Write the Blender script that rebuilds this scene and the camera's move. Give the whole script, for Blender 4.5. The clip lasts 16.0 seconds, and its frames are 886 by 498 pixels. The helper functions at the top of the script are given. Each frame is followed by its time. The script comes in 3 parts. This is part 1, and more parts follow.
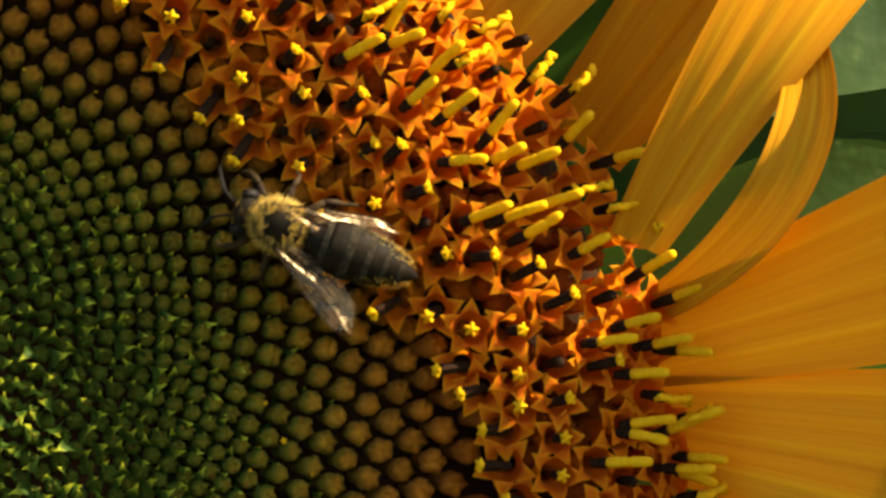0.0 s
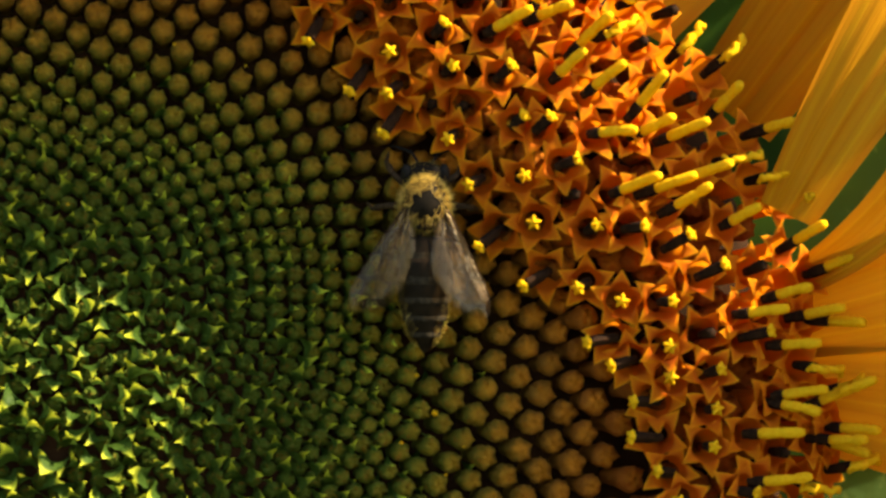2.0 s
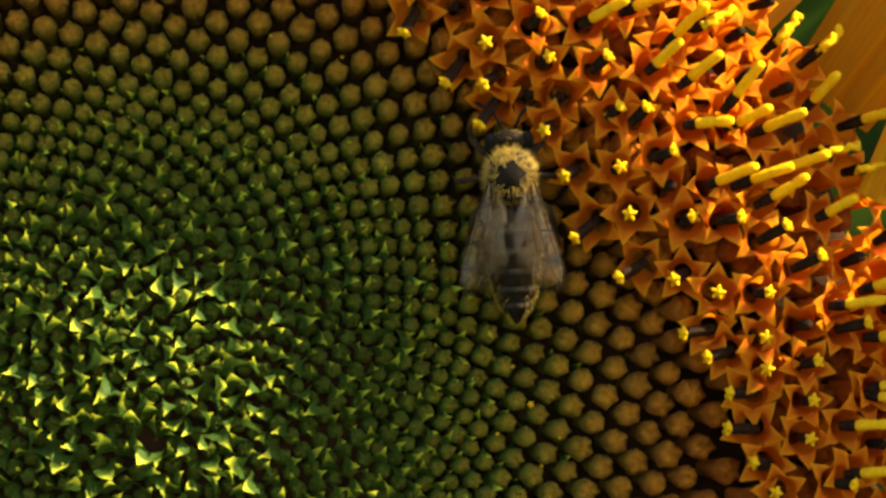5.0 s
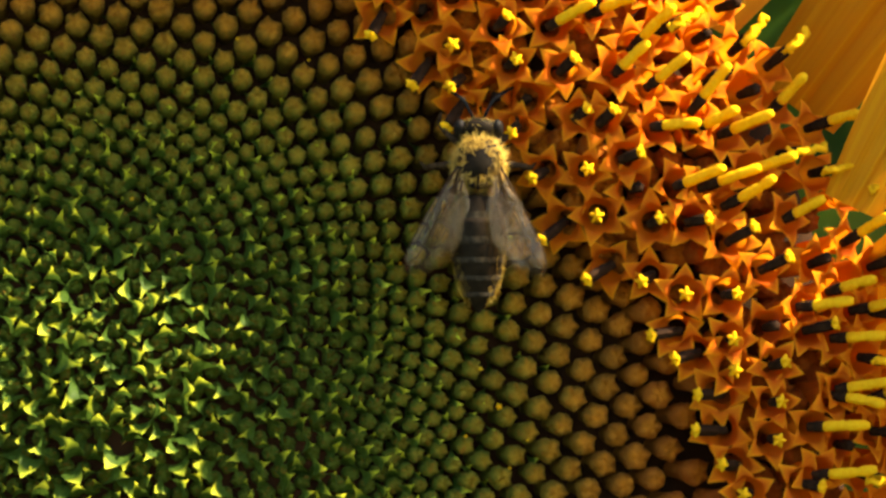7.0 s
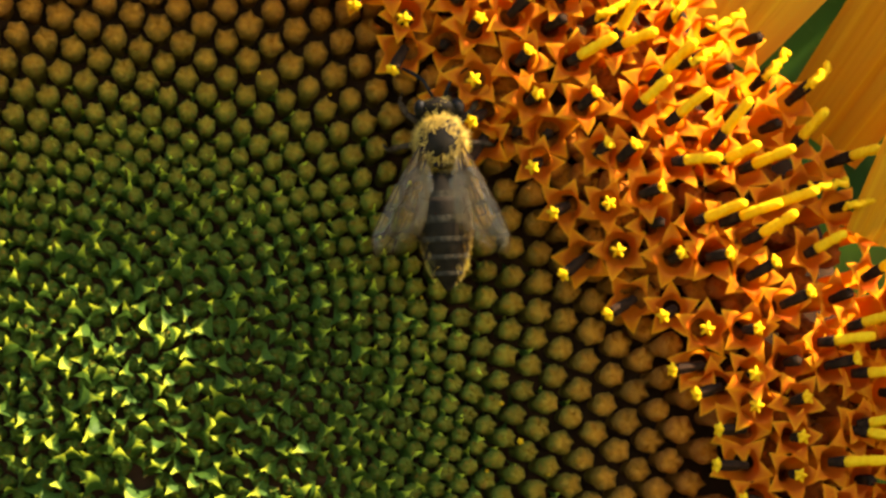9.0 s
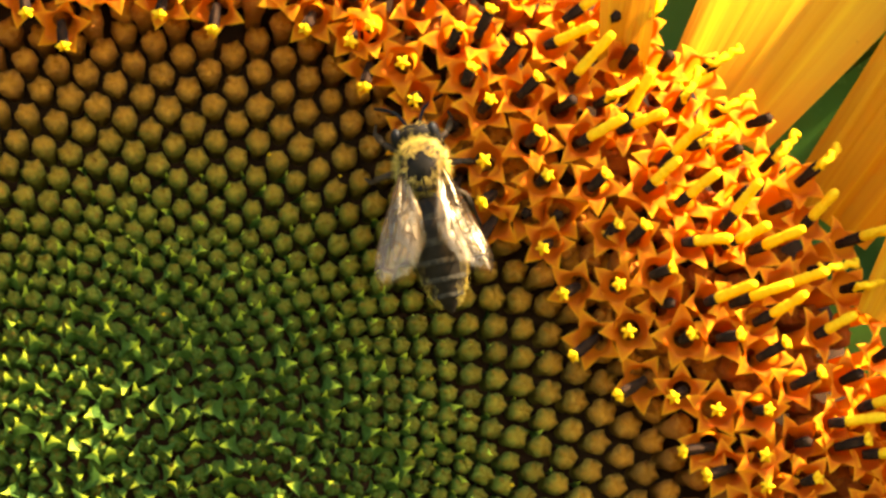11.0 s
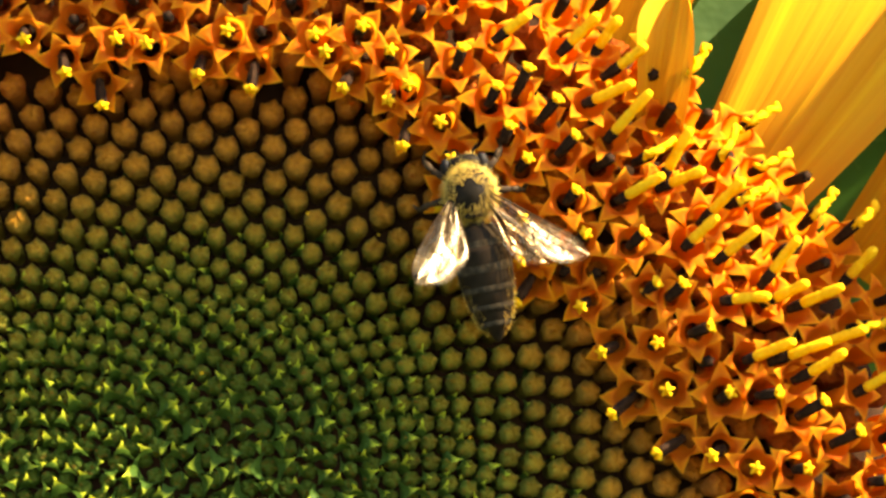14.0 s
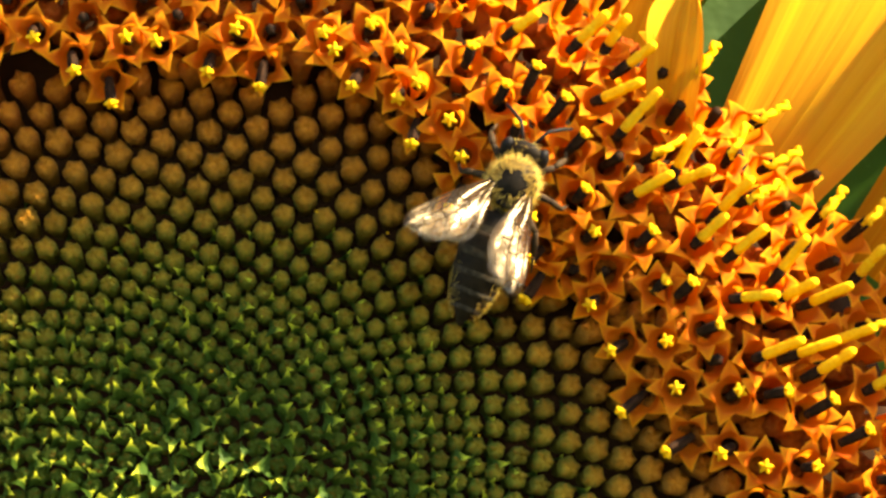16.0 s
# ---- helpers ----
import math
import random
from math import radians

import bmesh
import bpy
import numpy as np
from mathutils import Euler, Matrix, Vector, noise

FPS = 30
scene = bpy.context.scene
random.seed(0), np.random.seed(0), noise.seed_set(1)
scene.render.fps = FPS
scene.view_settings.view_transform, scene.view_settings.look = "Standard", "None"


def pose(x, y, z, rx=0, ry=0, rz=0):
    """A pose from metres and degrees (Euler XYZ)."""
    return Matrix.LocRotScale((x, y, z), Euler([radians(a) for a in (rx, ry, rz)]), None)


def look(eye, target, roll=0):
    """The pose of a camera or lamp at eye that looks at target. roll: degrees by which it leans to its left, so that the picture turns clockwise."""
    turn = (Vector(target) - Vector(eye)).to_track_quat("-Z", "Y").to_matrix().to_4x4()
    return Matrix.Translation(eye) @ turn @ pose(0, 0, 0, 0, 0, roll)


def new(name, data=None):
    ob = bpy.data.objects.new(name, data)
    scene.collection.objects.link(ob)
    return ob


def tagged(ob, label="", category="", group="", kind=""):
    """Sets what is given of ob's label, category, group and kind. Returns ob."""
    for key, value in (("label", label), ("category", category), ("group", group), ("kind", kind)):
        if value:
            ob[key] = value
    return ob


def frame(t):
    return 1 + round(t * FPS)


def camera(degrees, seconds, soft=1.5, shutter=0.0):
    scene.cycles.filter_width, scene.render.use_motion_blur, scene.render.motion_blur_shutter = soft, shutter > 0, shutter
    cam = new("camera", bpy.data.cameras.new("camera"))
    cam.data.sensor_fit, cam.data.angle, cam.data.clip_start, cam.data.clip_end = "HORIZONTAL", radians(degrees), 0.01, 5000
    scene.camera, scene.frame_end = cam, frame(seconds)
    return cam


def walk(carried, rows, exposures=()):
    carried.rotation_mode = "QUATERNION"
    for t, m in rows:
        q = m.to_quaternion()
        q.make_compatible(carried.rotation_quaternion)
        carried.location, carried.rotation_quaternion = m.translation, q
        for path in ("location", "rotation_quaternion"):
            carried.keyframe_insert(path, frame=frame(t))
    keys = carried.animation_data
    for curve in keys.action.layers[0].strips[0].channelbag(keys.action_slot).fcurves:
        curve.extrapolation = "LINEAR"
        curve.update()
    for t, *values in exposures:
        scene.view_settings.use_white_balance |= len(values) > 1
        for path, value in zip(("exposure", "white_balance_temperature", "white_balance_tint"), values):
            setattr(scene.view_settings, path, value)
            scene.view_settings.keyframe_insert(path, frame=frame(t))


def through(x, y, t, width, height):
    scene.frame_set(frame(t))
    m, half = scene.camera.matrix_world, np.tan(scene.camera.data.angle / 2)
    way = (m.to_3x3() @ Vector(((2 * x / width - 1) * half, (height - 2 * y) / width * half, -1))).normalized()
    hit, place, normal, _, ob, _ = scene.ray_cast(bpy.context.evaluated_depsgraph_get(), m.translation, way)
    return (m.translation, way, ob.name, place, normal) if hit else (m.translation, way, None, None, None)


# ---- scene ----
MM = 0.001
HEAD_HEIGHT = 1.4
FLOWER = pose(0, 0, HEAD_HEIGHT, 90, 0, 0)      # flower space: x right, y up, z out of the face

# ---- camera ----
LENS = 15.0
DISTANCE = 250.1
cam = camera(LENS, 16.0, soft=2.8, shutter=0.5)
EYE_X, EYE_Z = 25.0, 21.0       # it stands before the flower and is only turned
# seconds, the spot of the flower that it looks at (millimetres right of and above the middle), lean
PATH = [
    (0.0, 40.06, 18.22, 0.61), (0.5, 36.75, 17.74, 0.51), (1.0, 31.79, 18.57, 0.51), (1.5, 29.42, 17.20, 0.44),
    (2.0, 28.91, 16.07, 0.20), (2.5, 22.63, 16.43, 0.27), (3.0, 22.23, 15.43, 0.16), (3.5, 24.20, 14.81, 0.09),
    (4.0, 21.96, 15.09, 0.23), (6.5, 21.91, 15.51, 0.13), (7.0, 24.19, 15.58, 0.00), (7.5, 22.24, 15.65, 0.18),
    (8.0, 21.95, 16.07, 0.09), (8.5, 22.17, 16.83, 0.14), (9.0, 22.60, 18.14, 0.07), (11.5, 21.74, 25.37, 0.02),
    (12.0, 21.86, 26.40, -0.03), (12.5, 20.06, 27.56, -0.03), (13.0, 19.03, 28.20, -0.03), (13.5, 19.79, 28.03, -0.11),
    (14.0, 19.02, 28.53, -0.05), (14.5, 17.96, 28.41, 0.02), (15.0, 19.95, 28.16, -0.14), (15.5, 18.44, 28.40, -0.02),
    (16.0, 18.34, 28.39, -0.02),
]
EXPOSURES = [(0.0, 1.62, 7500, 6), (2.5, 1.78, 7500, 6), (4.0, 1.84, 7500, 6), (7.0, 2.2, 7500, 6), (9.0, 2.42, 7500, 6), (11.5, 3.05, 7500, 6), (13.0, 2.78, 7500, 6), (16.0, 2.50, 7500, 6)]
walk(cam, [(t, look((EYE_X * MM, -DISTANCE * MM, HEAD_HEIGHT + EYE_Z * MM), (x * MM, 0, HEAD_HEIGHT + z * MM), lean)) for t, x, z, lean in PATH], EXPOSURES)

# ---- light ----
TO_SUN = Vector((0.69, -0.15, 0.71)).normalized()
world = bpy.data.worlds.new("sky")
scene.world = world
world.use_nodes = True
sky = world.node_tree.nodes.new("ShaderNodeTexSky")
sky.sky_type, sky.sun_disc = "NISHITA", False
sky.sun_elevation = math.asin(TO_SUN.z)
sky.sun_rotation = math.atan2(TO_SUN.x, TO_SUN.y)
world.node_tree.nodes["Background"].inputs["Strength"].default_value = 0.115
world.node_tree.links.new(sky.outputs[0], world.node_tree.nodes["Background"].inputs["Color"])
sun_data = bpy.data.lights.new("sun", "SUN")
sun_data.energy, sun_data.angle, sun_data.color = 5.0, radians(0.6), (1.0, 0.90, 0.72)
sun = new("sun", sun_data)
sun.matrix_world = look(TO_SUN * 3, (0, 0, 0))


# ---- materials ----
def shader(name, rough=0.5, specular=0.4):
    """An empty node material: the material, its tree and its main surface node."""
    m = bpy.data.materials.new(name)
    m.use_nodes = True
    tree = m.node_tree
    main = tree.nodes["Principled BSDF"]
    main.inputs["Roughness"].default_value = rough
    main.inputs["Specular IOR Level"].default_value = specular
    return m, tree, main


def node(tree, kind, **values):
    n = tree.nodes.new(kind)
    for key, value in values.items():
        n.inputs[key.replace("_", " ")].default_value = value
    return n


def ramp(tree, source, stops):
    r = tree.nodes.new("ShaderNodeValToRGB")
    e = r.color_ramp.elements
    while len(e) < len(stops):
        e.new(0.5)
    for item, (at, colour) in zip(e, stops):
        item.position, item.color = at, (*colour, 1)
    tree.links.new(source, r.inputs[0])
    return r.outputs[0]


def mixed(tree, a, b, fac, mode="MIX"):
    n = tree.nodes.new("ShaderNodeMix")
    n.data_type, n.blend_type = "RGBA", mode
    for socket, value in ((n.inputs[0], fac), (n.inputs[6], a), (n.inputs[7], b)):
        if isinstance(value, (int, float)):
            socket.default_value = value
        elif isinstance(value, tuple):
            socket.default_value = (*value, 1)
        else:
            tree.links.new(value, socket)
    return n.outputs[2]


def grain(tree, scale, detail=3.0, vector=None, rough=0.55):
    n = node(tree, "ShaderNodeTexNoise", Scale=scale, Detail=detail, Roughness=rough)
    if vector is None:
        vector = tree.nodes.new("ShaderNodeTexCoord").outputs["Object"]
    tree.links.new(vector, n.inputs["Vector"])
    return n.outputs["Fac"]


def bumped(tree, main, height, distance, strength=0.6):
    b = node(tree, "ShaderNodeBump", Strength=strength, Distance=distance)
    tree.links.new(height, b.inputs["Height"])
    tree.links.new(b.outputs[0], main.inputs["Normal"])
    return b.outputs[0]


def translucent(tree, main, colour, amount, normal=None):
    """Lets a part of the light through the thin tissue."""
    t = tree.nodes.new("ShaderNodeBsdfTranslucent")
    if isinstance(colour, tuple):
        t.inputs[0].default_value = (*colour, 1)
    else:
        tree.links.new(colour, t.inputs[0])
    mix = node(tree, "ShaderNodeMixShader", Fac=amount)
    tree.links.new(main.outputs[0], mix.inputs[1])
    tree.links.new(t.outputs[0], mix.inputs[2])
    tree.links.new(mix.outputs[0], tree.nodes["Material Output"].inputs["Surface"])


def along(tree, sx, sy):
    """The blade's own coordinates (across, along), stretched."""
    uv = tree.nodes.new("ShaderNodeUVMap")
    s = tree.nodes.new("ShaderNodeMapping")
    s.inputs["Scale"].default_value = (sx, sy, 1)
    tree.links.new(uv.outputs[0], s.inputs["Vector"])
    return s.outputs[0]


def radius_of_head(tree):
    """Distance from the middle of the flower, 0 to 1 over 60 mm."""
    pos = tree.nodes.new("ShaderNodeNewGeometry").outputs["Position"]
    d = tree.nodes.new("ShaderNodeVectorMath")
    d.operation = "DISTANCE"
    d.inputs[1].default_value = (0, 0, HEAD_HEIGHT)
    tree.links.new(pos, d.inputs[0])
    k = node(tree, "ShaderNodeMapRange", From_Min=0.0, From_Max=0.060)
    tree.links.new(d.outputs["Value"], k.inputs[0])
    return k.outputs[0]


def individual(tree):
    return tree.nodes.new("ShaderNodeObjectInfo").outputs["Random"]


def tip_of(tree):
    """How far along its blade a point lies."""
    split = tree.nodes.new("ShaderNodeSeparateXYZ")
    tree.links.new(tree.nodes.new("ShaderNodeUVMap").outputs[0], split.inputs[0])
    return split.outputs[1]


def mat_petal():
    m, t, p = shader("petal", 0.7, 0.03)
    streak = grain(t, 1.0, 3, along(t, 11, 0.8))
    fine = grain(t, 1.0, 2, along(t, 60, 2.5))
    base = ramp(t, streak, [(0.3, (0.46, 0.165, 0.010)), (0.55, (0.54, 0.235, 0.012)), (0.75, (0.64, 0.34, 0.016))])
    base = mixed(t, base, (0.62, 0.24, 0.006), ramp(t, fine, [(0.55, (0, 0, 0)), (0.8, (0.22, 0.22, 0.22))]))
    spots = grain(t, 420, 2)
    base = mixed(t, base, (0.35, 0.13, 0.01), ramp(t, spots, [(0.76, (0, 0, 0)), (0.80, (0.7, 0.7, 0.7))]))
    t.links.new(base, p.inputs["Base Color"])
    n = bumped(t, p, streak, 0.0008, 0.5)
    through = mixed(t, base, (0.56, 0.15, 0.006), 0.8)
    translucent(t, p, through, 0.13)
    return m


def mat_bud():
    m, t, p = shader("bud", 0.7, 0.05)
    r = radius_of_head(t)
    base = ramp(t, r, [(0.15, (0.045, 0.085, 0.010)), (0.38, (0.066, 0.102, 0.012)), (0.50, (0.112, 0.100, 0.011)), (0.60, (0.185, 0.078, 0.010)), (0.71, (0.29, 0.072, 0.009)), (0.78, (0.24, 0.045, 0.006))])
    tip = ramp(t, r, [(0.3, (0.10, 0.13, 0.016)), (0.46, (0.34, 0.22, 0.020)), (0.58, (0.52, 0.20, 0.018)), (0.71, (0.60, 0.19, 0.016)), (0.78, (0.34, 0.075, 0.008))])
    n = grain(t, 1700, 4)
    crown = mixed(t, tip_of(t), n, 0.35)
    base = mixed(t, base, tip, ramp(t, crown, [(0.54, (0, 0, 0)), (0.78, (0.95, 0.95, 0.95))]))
    base = mixed(t, base, (0.30, 0.09, 0.012), ramp(t, grain(t, 2400, 3), [(0.54, (0, 0, 0)), (0.72, (0.6, 0.6, 0.6))]))
    base = mixed(t, base, (0.05, 0.03, 0.006), ramp(t, individual(t), [(0.5, (0, 0, 0)), (1.0, (0.35, 0.35, 0.35))]))
    t.links.new(base, p.inputs["Base Color"])
    bumped(t, p, grain(t, 2000, 4, None, 0.7), 0.0009, 1.0)
    return m


def mat_chaff():
    m, t, p = shader("chaff", 0.45, 0.10)
    n = grain(t, 1.0, 3, along(t, 14, 2))
    base = ramp(t, n, [(0.3, (0.030, 0.064, 0.010)), (0.7, (0.066, 0.115, 0.016))])
    # sunlight on the scale tips is painted in as bright yellow-green
    base = mixed(t, base, (0.72, 0.74, 0.06), ramp(t, tip_of(t), [(0.55, (0, 0, 0)), (0.85, (0.95, 0.95, 0.95))]))
    t.links.new(base, p.inputs["Base Color"])
    bumped(t, p, n, 0.0001, 0.5)
    translucent(t, p, base, 0.4)
    return m


def mat_corolla():
    m, t, p = shader("corolla", 0.75, 0.03)
    uv = t.nodes.new("ShaderNodeUVMap").outputs[0]
    split = t.nodes.new("ShaderNodeSeparateXYZ")
    t.links.new(uv, split.inputs[0])
    base = ramp(t, split.outputs[1], [(0.15, (0.40, 0.080, 0.010)), (0.42, (0.36, 0.055, 0.008)), (0.58, (0.48, 0.088, 0.010)), (0.82, (0.64, 0.172, 0.010)), (1.0, (0.86, 0.38, 0.018))])
    n = grain(t, 1.0, 3, along(t, 60, 2))
    base = mixed(t, base, (0.30, 0.07, 0.008), ramp(t, n, [(0.45, (0, 0, 0)), (0.75, (0.4, 0.4, 0.4))]))
    base = mixed(t, base, (0.52, 0.19, 0.012), ramp(t, individual(t), [(0.4, (0, 0, 0)), (1.0, (0.3, 0.3, 0.3))]))
    t.links.new(base, p.inputs["Base Color"])
    bumped(t, p, n, 0.0001, 0.6)
    translucent(t, p, (0.92, 0.28, 0.014), 0.48)
    return m


def mat_simple(name, dark, light, scale, rough=0.5, bump=0.0001, specular=0.4, through_colour=None, amount=0.3):
    m, t, p = shader(name, rough, specular)
    n = grain(t, scale, 4)
    base = ramp(t, n, [(0.3, dark), (0.7, light)])
    t.links.new(base, p.inputs["Base Color"])
    bumped(t, p, n, bump, 0.8)
    if through_colour:
        translucent(t, p, through_colour, amount)
    return m


def mat_leaf():
    m, t, p = shader("leaf", 0.7, 0.2)
    n = grain(t, 90, 4)
    base = ramp(t, n, [(0.3, (0.022, 0.048, 0.008)), (0.7, (0.046, 0.085, 0.013))])
    vein = grain(t, 1.0, 2, along(t, 8, 30))
    base = mixed(t, base, (0.16, 0.22, 0.06), ramp(t, vein, [(0.6, (0, 0, 0)), (0.75, (0.4, 0.4, 0.4))]))
    t.links.new(base, p.inputs["Base Color"])
    bumped(t, p, n, 0.0012, 0.8)
    translucent(t, p, (0.12, 0.26, 0.03), 0.2)
    return m


def mat_wing():
    m, t, p = shader("wing_membrane", 0.18, 0.6)
    n = grain(t, 900, 2)
    g = node(t, "ShaderNodeBsdfGlossy", Roughness=0.29)
    g.inputs[0].default_value = (1.0, 0.76, 0.48, 1)
    bump = node(t, "ShaderNodeBump", Strength=0.3, Distance=0.0003)
    t.links.new(n, bump.inputs["Height"])
    t.links.new(bump.outputs[0], g.inputs["Normal"])
    clear = t.nodes.new("ShaderNodeBsdfTransparent")
    clear.inputs[0].default_value = (0.86, 0.76, 0.62, 1)
    film = t.nodes.new("ShaderNodeBsdfDiffuse")
    film.inputs[0].default_value = (0.22, 0.13, 0.06, 1)
    a = node(t, "ShaderNodeMixShader", Fac=0.02)
    b = node(t, "ShaderNodeMixShader", Fac=0.044)
    for f, o in ((clear, 1), (film, 2)):
        t.links.new(f.outputs[0], a.inputs[o])
    t.links.new(a.outputs[0], b.inputs[1])
    t.links.new(g.outputs[0], b.inputs[2])
    t.links.new(b.outputs[0], t.nodes["Material Output"].inputs["Surface"])
    return m


PETAL, BUD, CHAFF, COROLLA, LEAF, WING = mat_petal(), mat_bud(), mat_chaff(), mat_corolla(), mat_leaf(), mat_wing()
ANTHER = mat_simple("anther", (0.006, 0.003, 0.002), (0.035, 0.015, 0.006), 1500, 0.8, 0.0001, 0.05)
POLLEN = mat_simple("pollen", (0.74, 0.36, 0.010), (0.86, 0.54, 0.020), 2600, 0.8, 0.00015, 0.05, (0.9, 0.48, 0.01), 0.25)
WITHERED = mat_simple("withered_scale", (0.14, 0.10, 0.02), (0.38, 0.30, 0.06), 1500, 0.8, 0.0001, 0.05, (0.3, 0.22, 0.04), 0.2)
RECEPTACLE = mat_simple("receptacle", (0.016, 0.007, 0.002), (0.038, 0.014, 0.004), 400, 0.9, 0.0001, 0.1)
STEM = mat_simple("stem", (0.05, 0.10, 0.02), (0.12, 0.18, 0.05), 180, 0.6, 0.0004)
SOIL = mat_simple("grassy_soil", (0.035, 0.045, 0.015), (0.09, 0.10, 0.035), 6, 0.9, 0.02)
HEDGE = mat_simple("field_foliage", (0.012, 0.022, 0.006), (0.06, 0.09, 0.02), 9, 0.8, 0.03, 0.2)
CHITIN = mat_simple("chitin", (0.006, 0.004, 0.002), (0.017, 0.011, 0.006), 900, 0.6, 0.00006, 0.06)
BAND = mat_simple("pale_band", (0.014, 0.011, 0.007), (0.044, 0.034, 0.022), 2500, 0.9, 0.0001, 0.03)
EYE = mat_simple("eye", (0.006, 0.005, 0.004), (0.014, 0.010, 0.008), 2000, 0.55, 0.00003, 0.1)
FUR = mat_simple("fur", (0.46, 0.30, 0.055), (0.82, 0.60, 0.16), 1600, 0.5, 0.00005, 0.4, (0.84, 0.62, 0.14), 0.5)
LEG = mat_simple("leg", (0.02, 0.010, 0.005), (0.05, 0.028, 0.010), 900, 0.7, 0.00005, 0.1)
VEIN = mat_simple("vein", (0.018, 0.010, 0.005), (0.040, 0.022, 0.010), 900, 0.8, 0.00003, 0.03)


# ---- building helpers (all in millimetres) ----
class Shape:
    """Vertices and faces that are gathered and then turned into one mesh."""

    def __init__(self):
        self.v, self.f, self.uv = [], [], []

    def grid(self, rows, closed=False, cap=False):
        """Rows of points, each with the same count; closed joins the row's end to its start."""
        n, base = len(rows[0]), len(self.v)
        for j, row in enumerate(rows):
            for i, p in enumerate(row):
                self.v.append(tuple(p))
                self.uv.append((i / (n - 1), j / (len(rows) - 1)))
        for j in range(len(rows) - 1):
            for i in range(n if closed else n - 1):
                k = (i + 1) % n
                self.f.append((base + j * n + i, base + j * n + k, base + (j + 1) * n + k, base + (j + 1) * n + i))
        if cap:
            self.f.append(tuple(base + i for i in reversed(range(n))))
            self.f.append(tuple(base + (len(rows) - 1) * n + i for i in range(n)))
        return self

    def tube(self, points, radii, sides=8, wobble=0.0, rng=None):
        points = [Vector(p) for p in points]
        rows, side = [], None
        for j, p in enumerate(points):
            d = (points[min(j + 1, len(points) - 1)] - points[max(j - 1, 0)]).normalized()
            if side is None:
                side = d.orthogonal().normalized()
            side = (side - d * side.dot(d)).normalized()
            other = d.cross(side)
            row = []
            for i in range(sides):
                a = 2 * math.pi * i / sides
                r = radii[j] * (1 + (rng.uniform(-wobble, wobble) if rng else 0))
                row.append(p + (side * math.cos(a) + other * math.sin(a)) * r)
            rows.append(row)
        return self.grid(rows, True, True)

    def add(self, other, m):
        base = len(self.v)
        self.v += [tuple(m @ Vector(p)) for p in other.v]
        self.uv += other.uv
        self.f += [tuple(base + i for i in f) for f in other.f]
        return self

    def mesh(self, name, material, smooth=True):
        me = bpy.data.meshes.new(name)
        me.from_pydata([(x * MM, y * MM, z * MM) for x, y, z in self.v], [], self.f)
        layer = me.uv_layers.new(name="UVMap")
        where = np.empty(len(me.loops), dtype=np.int32)
        me.loops.foreach_get("vertex_index", where)
        layer.data.foreach_set("uv", np.array(self.uv, dtype=np.float32)[where].ravel())
        me.polygons.foreach_set("use_smooth", [smooth] * len(me.polygons))
        me.materials.append(material)
        me.update()
        return me


def part(name, me, parent, m=None, label="", kind=""):
    """Links a mesh as one part of a thing, at a pose in millimetres in the thing's space."""
    ob = new(name, me)
    ob.parent = parent
    if m is not None:
        ob.matrix_local = m
    return tagged(ob, label, kind=kind)


def placed(x, y, z, turn=None):
    m = Matrix.Translation((x * MM, y * MM, z * MM))
    return m @ turn if turn is not None else m


def lerp(table, x):
    """Piecewise linear value of a table of (x, y)."""
    for (a, p), (b, q) in zip(table, table[1:]):
        if x <= b:
            return p + (q - p) * max(0.0, min(1.0, (x - a) / (b - a)))
    return table[-1][1]


# ---- ground ----
ground = Shape().grid([[(x, y, 0) for x in (-900000, -2000, 2000, 900000)] for y in (-900000, -2000, 2000, 900000)])
tagged(new("ground", ground.mesh("ground", SOIL)), "dry grassy field soil below the sunflower", "ground", kind="structure")



def unseen_plants():
    """Unseen ring of green plants added round the flower; its height shapes the sky light."""
    rng = random.Random(21)
    rows = []
    for j in range(15):
        z = 900 * j / 14
        rows.append([((2300 + 160 * math.sin(q * 9 + j) + rng.uniform(-140, 140)) * math.cos(q), (2300 + 160 * math.sin(q * 9 + j) + rng.uniform(-140, 140)) * math.sin(q),
                      z + (rng.uniform(-250, 250) if j == 14 else 0)) for q in (2 * math.pi * i / 120 for i in range(120))])
    tagged(new("unseen_plants", Shape().grid(rows, True).mesh("unseen_plants", HEDGE)), "unseen ring of dark green plants, added to shape the sky light", "plants", kind="structure")


unseen_plants()

# ---- sunflower ----
sunflower = new("sunflower")
sunflower.matrix_world = FLOWER
tagged(sunflower, "large yellow sunflower head with green centre and open orange disc florets", "sunflower")

# radius (mm) to height of the bud tops, and to outward lean of what grows there
TOPS = [(0, 3.0), (6, 2.4), (10, 1.5), (14, 0.5), (19, -0.8), (30, -1.0), (36, -0.3), (44, 0.6), (50, 0.0), (56, -3.0), (62, -7.0)]
LEANS = [(0, 0), (30, -3), (36, -7), (41, 0), (46, 10), (52, 26), (58, 42), (64, 52)]
# direction (degrees, anticlockwise from right) to radius (mm) inside which the florets are still shut
SHUT = [(-180, 42), (-90, 43), (-10, 43.9), (-2, 43.7), (6.6, 43.5), (13.5, 41.4), (21, 38.4), (29, 36.1), (45, 35.5), (59, 37.0), (72, 41.0),
        (85, 40.5), (99, 39.7), (106, 44.0), (130, 42), (180, 42)]
